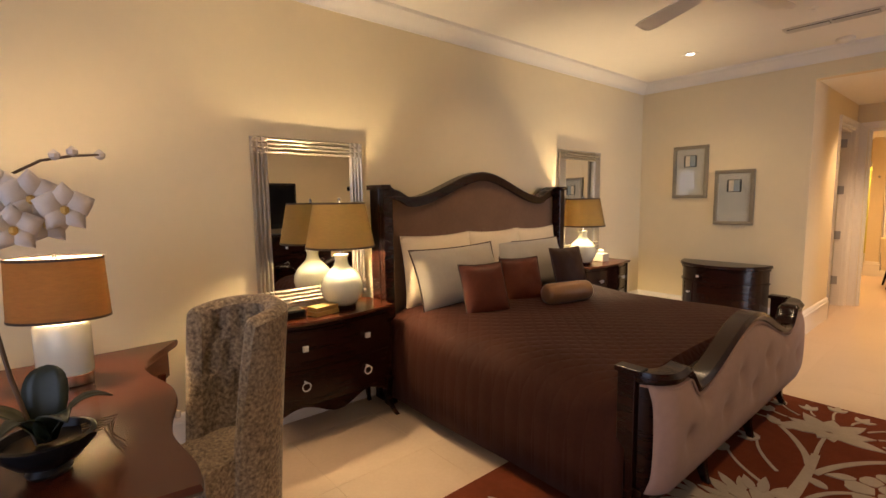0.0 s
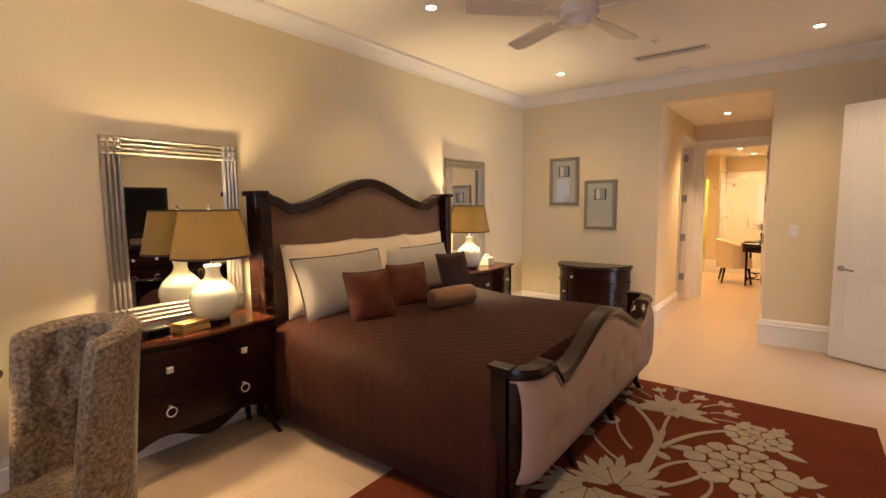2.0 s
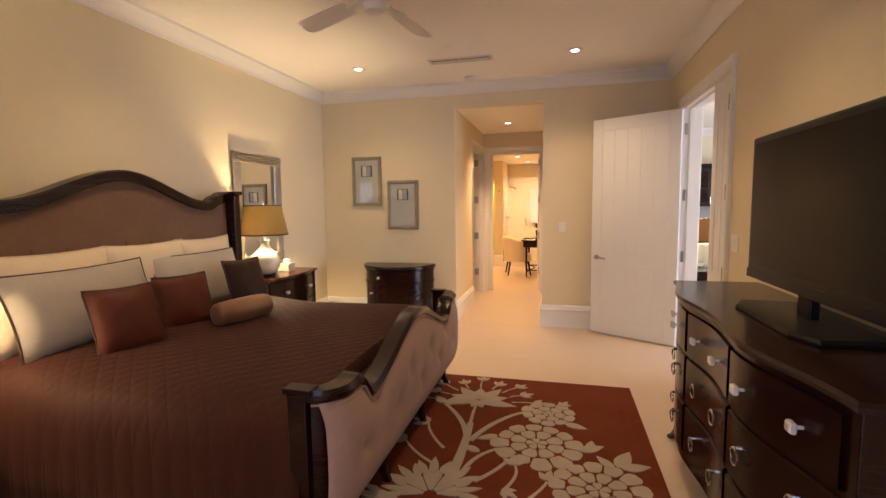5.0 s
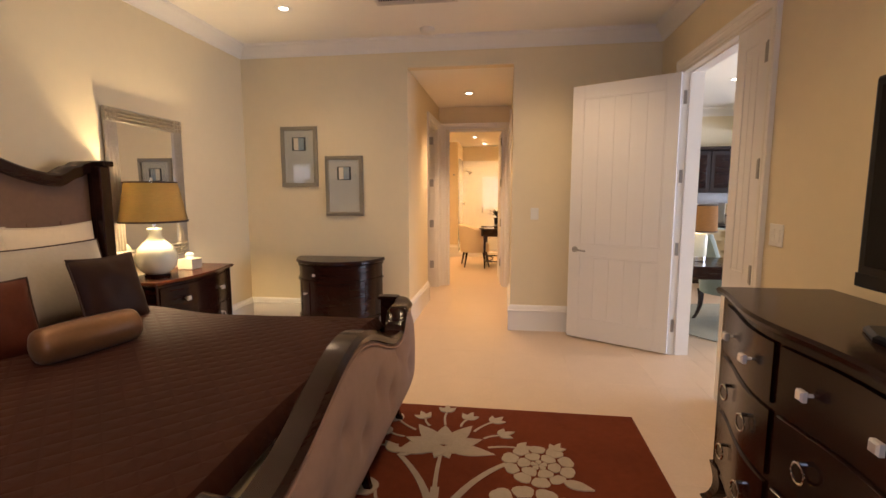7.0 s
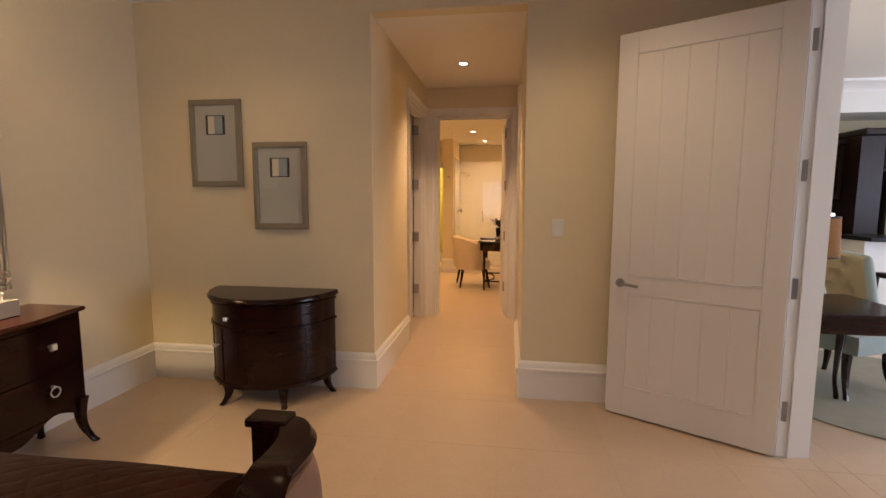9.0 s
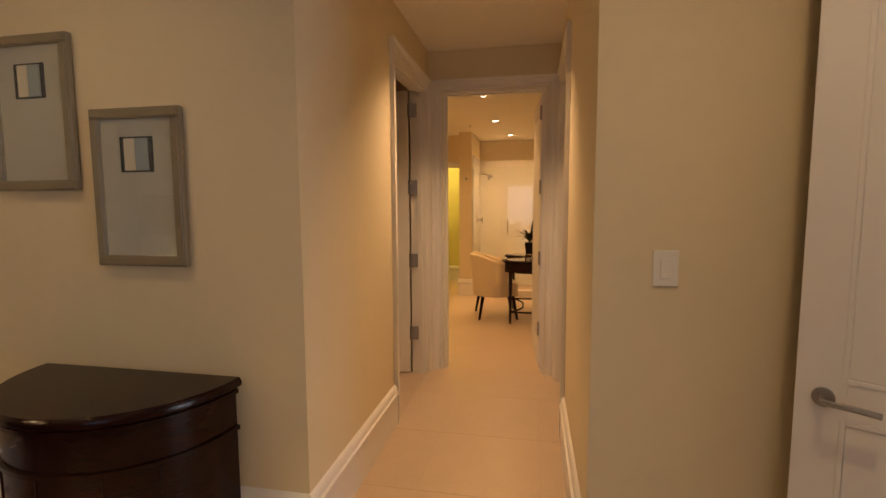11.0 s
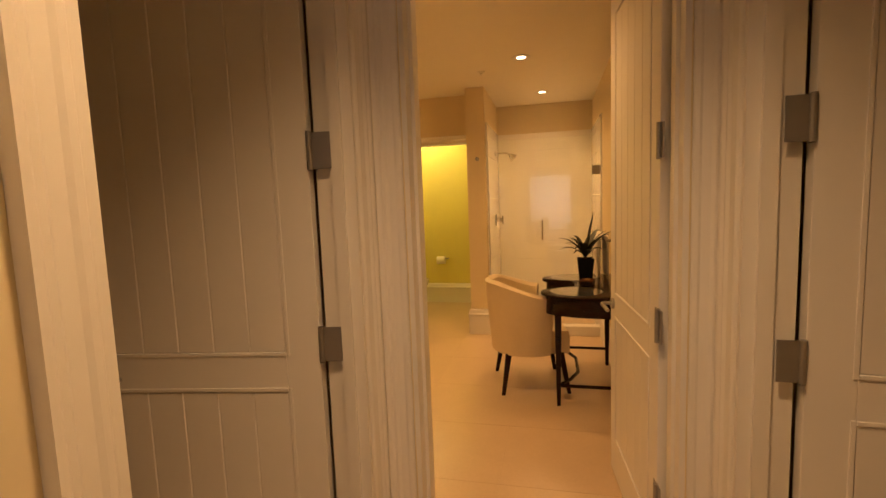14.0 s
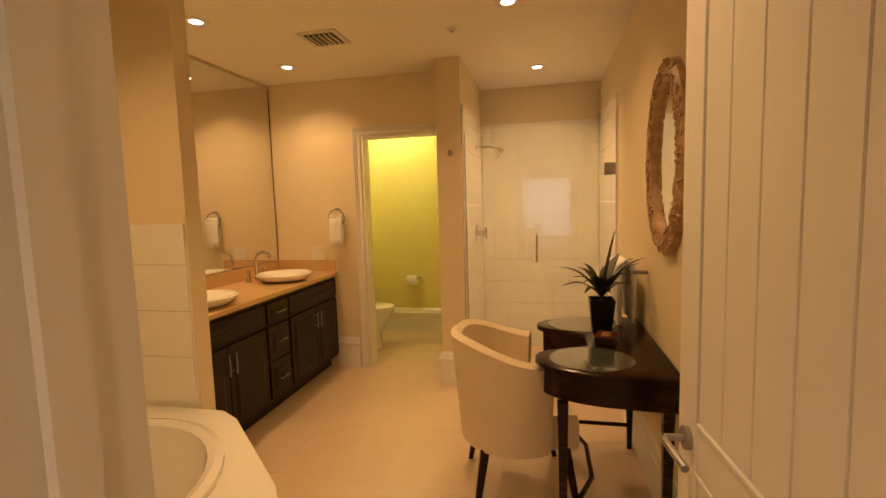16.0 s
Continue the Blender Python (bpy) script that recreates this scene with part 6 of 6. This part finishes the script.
def kidney(g, z):
    pts = []
    for k in range(61):
        u = k / 60
        x = -0.47 - g + (0.94 + 2 * g) * u
        s = abs(2 * u - 1)
        e = min(1.0, abs(s - 0.62) / 0.38) if s > 0.62 else 0.0
        y = 0.30 + 0.24 * smoothstep((s - 0.15) / 0.35)
        if s > 0.62:
            y = 0.12 + (0.54 - 0.12) * math.sqrt(max(0, 1 - e * e))
        pts.append((x, y + g, z))
    return [(-0.47 - g, 0.0, z)] + pts + [(0.47 + g, 0.0, z)]


B().loft([kidney(-0.02, 0.61), kidney(-0.02, 0.735)][::1]).part("apron", WOOD, dt, True)
B().loft([kidney(0.0, 0.735), kidney(0.012, 0.742), kidney(0.012, 0.752), kidney(0.0, 0.76)]).part("top", WOOD, dt, True)
for sx in (-1, 1):
    g_ = [(sx * 0.29 + 0.155 * math.cos(k * math.pi / 20), 0.315 + 0.175 * math.sin(k * math.pi / 20)) for k in range(40)]
    B().prism(g_, "z", 0.7602, 0.7625).part("glass_inset", TABLEGLASS, dt, label="smoked glass inset")
lg = B()
for x, y in ((-0.42, 0.44), (-0.42, 0.04), (0.42, 0.44), (0.42, 0.04)):
    lg.mark().loft([[(x + u * w, y + v * w, z) for u, v in ((-1, -1), (1, -1), (1, 1), (-1, 1))] for w, z in ((0.012, 0.0), (0.016, 0.2), (0.022, 0.62))])
lg.part("leg", WOOD, dt, bevel=0.002)
sg = B()
sg.tube([(-0.42, 0.44, 0.14), (-0.30, 0.36, 0.14), (-0.15, 0.30, 0.14), (0.15, 0.30, 0.14), (0.30, 0.36, 0.14), (0.42, 0.44, 0.14)], 0.012, 8)
for sx in (-1, 1):
    sg.mark().tube([(sx * 0.42, 0.04, 0.14), (sx * 0.42, 0.24, 0.14), (sx * 0.42, 0.44, 0.14)], 0.012, 8)
sg.part("stretcher", WOOD, dt, True)
barrel_chair("tub_chair", 10.70, 1.80, 12, "cream leather tub chair with dark legs", TUBF, 0.45, 0.80, 0.282, WOOD, low=0.285, slope=0.10, flare=0.045)
pl = thing("potted_plant", 10.87, 1.36, 0.764, "dark dracaena in a tapered black pot", "plant")
B().loft([[(s * u, s * v, z) for u, v in ((-1, -1), (1, -1), (1, 1), (-1, 1))] for s, z in ((0.045, 0), (0.062, 0.17), (0.055, 0.17), (0.05, 0.15))]).part("pot", BLACK, pl, bevel=0.003)
lf = B()
random.seed(4)
for k in range(18):
    a, l_, up = radians(k * 137.5), random.uniform(0.12, 0.22), random.uniform(0.02, 0.24)
    lf.mark()
    leaf_blade(lf, (0, 0, 0.18), (l_ * math.cos(a), l_ * math.sin(a), 0.18 + up), random.uniform(0.014, 0.024), 0.04)
lf.mark()
leaf_blade(lf, (0, 0, 0.18), (-0.03, -0.06, 0.52), 0.022, 0.02)
lf.part("leaf", LEAFD, pl, True, solid=0.002)
B().tube([(0, 0, 0.15), (0, 0, 0.22)], 0.01, 8).part("trunk", STEM, pl, True)
bx_ = thing("trinket_box", 10.68, 1.36, 0.764, "small dark box with a red and gold lid", "box", turn=-15)
B().box(-0.06, -0.045, 0, 0.06, 0.045, 0.03).part("body", ESPR, bx_, bevel=0.002)
B().box(-0.06, -0.045, 0.031, 0.06, 0.045, 0.036).part("lid", RUST, bx_)
B().box(-0.035, -0.02, 0.0365, 0.035, 0.02, 0.038).part("lid_picture", BOOKS, bx_)

om = thing("oval_mirror", 10.52, CR + 0.004, 1.60, "oval mirror in a shell mosaic frame", "mirror")
fr = B()
secs = []
for k in range(49):
    a = 2 * math.pi * k / 48
    secs.append([((0.30 - o) * math.cos(a), y, (0.40 - o) * math.sin(a)) for o, y in ((0, 0.0), (0.005, 0.025), (0.04, 0.045), (0.085, 0.03), (0.095, 0.004))])
fr.loft(secs, caps=False)
fr.part("frame_bed", SHELL, om, True)
ch_ = B()
for k in range(290):
    a, o = 2 * math.pi * random.random(), 0.008 + 0.066 * random.random()
    cx, cz = (0.30 - o) * math.cos(a), (0.40 - o) * math.sin(a)
    yy = 0.022 + 0.018 * math.sin(math.pi * o / 0.095)
    s, rot = random.uniform(0.008, 0.016), random.uniform(0, 3.14)
    ux, uz = math.cos(rot) * s, math.sin(rot) * s
    ch_.loft([[(cx + q * (ux * i - uz * 0.5 * j), y, cz + q * (uz * i + ux * 0.5 * j)) for i, j in ((-1, -1), (1, -1), (1, 1), (-1, 1))] for q, y in ((1, yy - 0.01), (0.8, yy + 0.006))])
tagged(ch_.part("shell_chips", SHELL, om), kind="stuff")
B().prism([(0.215 * math.cos(k * math.pi / 24), 0.315 * math.sin(k * math.pi / 24)) for k in range(48)], "y", 0.006, 0.012).part("glass", MIRROR, om)

tb_ = thing("towel_bar", 11.18, CR + 0.004, 1.06, "satin nickel towel bar with white bath towel", "towel bar")
r = B()
r.tube([(-0.26, 0.07, 0), (0.26, 0.07, 0)], 0.009, 10)
for sx in (-0.25, 0.25):
    r.tube([(sx, 0, 0), (sx, 0.07, 0)], 0.011, 10)
r.part("bar", STEEL, tb_, True)
t = B()


def drape(u, v):
    x = -0.17 + 0.34 * u
    f_ = 0.012 * math.sin(u * 22)
    if v < 0.45:
        return (x, 0.10 + f_ + 0.02, -0.36 + 0.37 * v / 0.45)
    if v < 0.55:
        q = (v - 0.45) / 0.10
        return (x, 0.085 + f_ + 0.035 * math.cos(math.pi * q), 0.012 + 0.025 * math.sin(math.pi * q))
    return (x, 0.05 + f_ * 0.5, 0.01 - 0.30 * (v - 0.55) / 0.45)


t.grid(drape, 30, 24)
t.part("bath_towel", TOWEL, tb_, True, solid=0.016, label="thick white bath towel")
bv = thing("ceiling_vent", 11.30, 3.02, HB, "square white louvred ceiling vent", "air vent")
B().box(-0.13, -0.13, -0.010, 0.13, 0.13, 0).part("frame", GRILL, bv, bevel=0.003)
# a flat dark plate, not a hole: the duct's shadow given as colour
B().box(-0.095, -0.095, -0.0135, 0.095, 0.095, -0.0102).part("opening", VOID, bv)
for k in range(5):
    B().box(-0.095, -0.085 + 0.036 * k, -0.024, 0.095, -0.075 + 0.036 * k, -0.0138).part("louver", GRILL, bv)

# ---- living room and kitchen beyond the door ----
ld = thing("writing_desk", 6.36, -0.78, 0, "dark mahogany desk with curved legs", "desk")
B().box(-0.33, -0.34, 0.735, 0.33, 0.33, 0.76).part("top", WOOD, ld, bevel=0.008)
B().box(-0.30, -0.31, 0.635, 0.30, 0.31, 0.735).part("apron", WOOD, ld, bevel=0.004)
lg = B()
for sx in (-1, 1):
    for sy in (-1, 1):
        curved_leg(lg, sx * 0.265, sy * 0.275, 0.68, sx * 0.7, sy * 0.7)
lg.part("leg", WOOD, ld, bevel=0.004)
drum_lamp(6.42, -0.66, 0.762, 60, "desk lamps", 4)
tufted_chair("desk_chair", 6.98, -1.26, -66, "sage velvet desk chair with a buttoned buff back", GREENC, BUFFC, 0.31, 0.99, 0.34, 0.09)
kc = thing("kitchen_cabinets", 9.24, -1.58, 0, "dark wood kitchen cabinets with black counter", "kitchen cabinet")
B().box(0.30, -1.25, 1.42, 0.65, 0.78, 2.08).part("wall_cabinet", ESPR, kc, bevel=0.004)
for k in range(5):
    y0 = -1.24 + 0.41 * k
    B().box(0.28, y0 + 0.005, 1.43, 0.30, y0 + 0.402, 2.07).part("cabinet_door", ESPR, kc, bevel=0.003)
    B().box(0.272, y0 + 0.06, 1.49, 0.281, y0 + 0.35, 2.01).part("raised_panel", WOOD, kc, bevel=0.006)
    B().tube([(0.255, y0 + (0.38 if k % 2 == 0 else 0.03), 1.46), (0.255, y0 + (0.38 if k % 2 == 0 else 0.03), 1.58)], 0.006, 8).part("bar_pull", CHROME, kc)
B().box(0.24, -1.25, 2.08, 0.65, 0.78, 2.14).part("cornice", ESPR, kc, bevel=0.02)
B().box(0.05, -1.25, 0.0, 0.65, 0.78, 0.88).part("base_cabinet", ESPR, kc)
B().box(0.02, -1.25, 0.88, 0.65, 0.78, 0.92).part("counter", BLACK, kc, bevel=0.004)
B().box(0.63, -1.25, 0.92, 0.655, 0.78, 1.50).part("splashback", STEEL, kc)
B().box(0.05, -1.52, 0.0, 0.65, -1.26, 2.16).mark().box(0.05, -2.62, 1.8, 0.65, -1.53, 2.16).part("tall_cabinet", ESPR, kc, bevel=0.004)
B().box(-0.01, -2.65, 2.162, 0.65, -1.252, 2.24).part("tall_cornice", ESPR, kc, bevel=0.02)
fg = thing("refrigerator", 9.32, -3.62, 0, "stainless steel refrigerator in dark cabinetry", "refrigerator")
B().box(-0.06, -0.5, 0.02, 0.5, 0.42, 1.76).part("door", material("brushed_steel", (0.50, 0.50, 0.49), 0.28, metal=0.9, var=0.05, stretch=(1, 1, 0.1)), fg, bevel=0.01)
B().box(-0.065, -0.02, 1.02, -0.058, 0.28, 1.45).part("dispenser", BLACK, fg)
B().tube([(-0.10, 0.36, 0.9), (-0.10, 0.36, 1.6)], 0.012, 8).part("handle", CHROME, fg)
mw = thing("microwave_oven", 9.6, -2.45, 0.922, "stainless microwave with dark oval window", "microwave")
B().box(-0.2, -0.26, 0, 0.02, 0.26, 0.34).part("case", CHROME, mw, bevel=0.01)
B().box(-0.204, -0.12, 0.05, -0.199, 0.22, 0.29).part("window", BLACK, mw)
cm = thing("coffee_maker", 8.52, -2.78, 1.052, "white and steel coffee maker on the breakfast bar", "coffee maker")
B().box(-0.1, -0.09, 0, 0.1, 0.09, 0.03).mark().box(0.02, -0.09, 0.03, 0.1, 0.09, 0.25).mark().box(-0.1, -0.09, 0.25, 0.1, 0.09, 0.34).part("body", PLASTIC, cm, bevel=0.008)
B().lathe([(0.05, 0.032), (0.06, 0.06), (0.06, 0.12), (0.045, 0.15), (0.045, 0.17)], -0.035, 0, 18).part("jug", STEEL, cm, True)
isl = thing("breakfast_bar", 8.3, -2.9, 0, "white breakfast bar with black stone top", "kitchen island")
B().box(0.0, -1.6, 0.0, 0.35, 0.6, 1.01).part("base", TRIM, isl, bevel=0.004)
B().box(-0.15, -1.65, 1.01, 0.40, 0.65, 1.05).part("top", BLACK, isl, bevel=0.006)
bs = thing("bar_stool", 7.9, -2.45, 0, "dark wooden bar stool with cross back", "bar stool")
B().box(-0.19, -0.19, 0.68, 0.19, 0.19, 0.73).part("seat", ESPR, bs, bevel=0.015)
lg = B()
for sx, sy, zt in ((-1, -1, 1.08), (-1, 1, 1.08), (1, -1, 0.68), (1, 1, 0.68)):
    lg.mark().tube([(sx * 0.20, sy * 0.20, 0), (sx * 0.17, sy * 0.17, 0.68), (sx * 0.18, sy * 0.17, zt)], 0.018, 8)
lg.part("leg", ESPR, bs)
B().tube([(-0.18, -0.17, 0.76), (-0.18, 0.17, 1.02)], 0.012, 8).part("cross_slat", ESPR, bs)
B().tube([(-0.18, 0.17, 0.76), (-0.18, -0.17, 1.02)], 0.012, 8).part("cross_slat", ESPR, bs)
B().box(-0.20, -0.19, 1.03, -0.16, 0.19, 1.09).part("top_rail", ESPR, bs, bevel=0.006)
lr = thing("round_rug", 6.9, -1.5, 0, "round grey-green rug under the desk chair", "rug")
B().lathe([(0.95, 0.002), (0.95, 0.010), (0.94, 0.012), (0.001, 0.012)], n=64).part("pile", material("grey_rug", (0.26, 0.25, 0.20), 0.98, var=0.12, scale=10, bump=0.4, bscale=220), lr)


# ---- floor tiles, last ----
floor = structure(B().box(WX - 0.15, LS - 0.12, -0.05, 13.7, NY + 0.2, -0.0014), "floor", GROUT, "large cream polished stone floor tiles")
TS, GAP = 0.61, 0.0014
tiles = {}


def lay(x0, y0, x1, y1, ox, oy):
    """Tiles over a rectangle, cut at its edges, the joints running from an origin."""
    i0, i1 = math.floor((x0 - ox) / TS), math.ceil((x1 - ox) / TS)
    j0, j1 = math.floor((y0 - oy) / TS), math.ceil((y1 - oy) / TS)
    for i in range(i0, i1):
        for j in range(j0, j1):
            a, b_ = max(x0, ox + i * TS) + GAP / 2, min(x1, ox + (i + 1) * TS) - GAP / 2
            c_, d = max(y0, oy + j * TS) + GAP / 2, min(y1, oy + (j + 1) * TS) - GAP / 2
            if b_ - a < 0.02 or d - c_ < 0.02:
                continue
            key = (round(b_ - a, 3), round(d - c_, 3))
            if key not in tiles:
                w, h = (b_ - a) / 2, (d - c_) / 2
                tiles[key] = B().loft([[(sx * (w - g), sy * (h - g), z) for sx, sy in ((-1, -1), (1, -1), (1, 1), (-1, 1))] for g, z in ((0, -0.0035), (0, -0.0005), (0.0005, 0.0))]).mesh("floor_tile", TILE)
            ob = new("floor_tile", tiles[key])
            ob.parent = floor
            ob.location = ((a + b_) / 2, (c_ + d) / 2, 0)


lay(WX, SY, EX, NY, 0.2, 0.05)
lay(EX, CR, BX, CL, 0.2, 0.05)
lay(BX, CR, 13.45, 4.05, 0.2, 0.05)
lay(4.5, SY - 0.16, 5.83, SY, 0.2, 0.05)
lay(7.3, CL, BX, 4.05, 0.2, 0.05)
lay(7.3, 0.1, BX, CR, 0.2, 0.05)
lay(4.2, -4.0, LE, SY - 0.16, 0.2, 0.05)
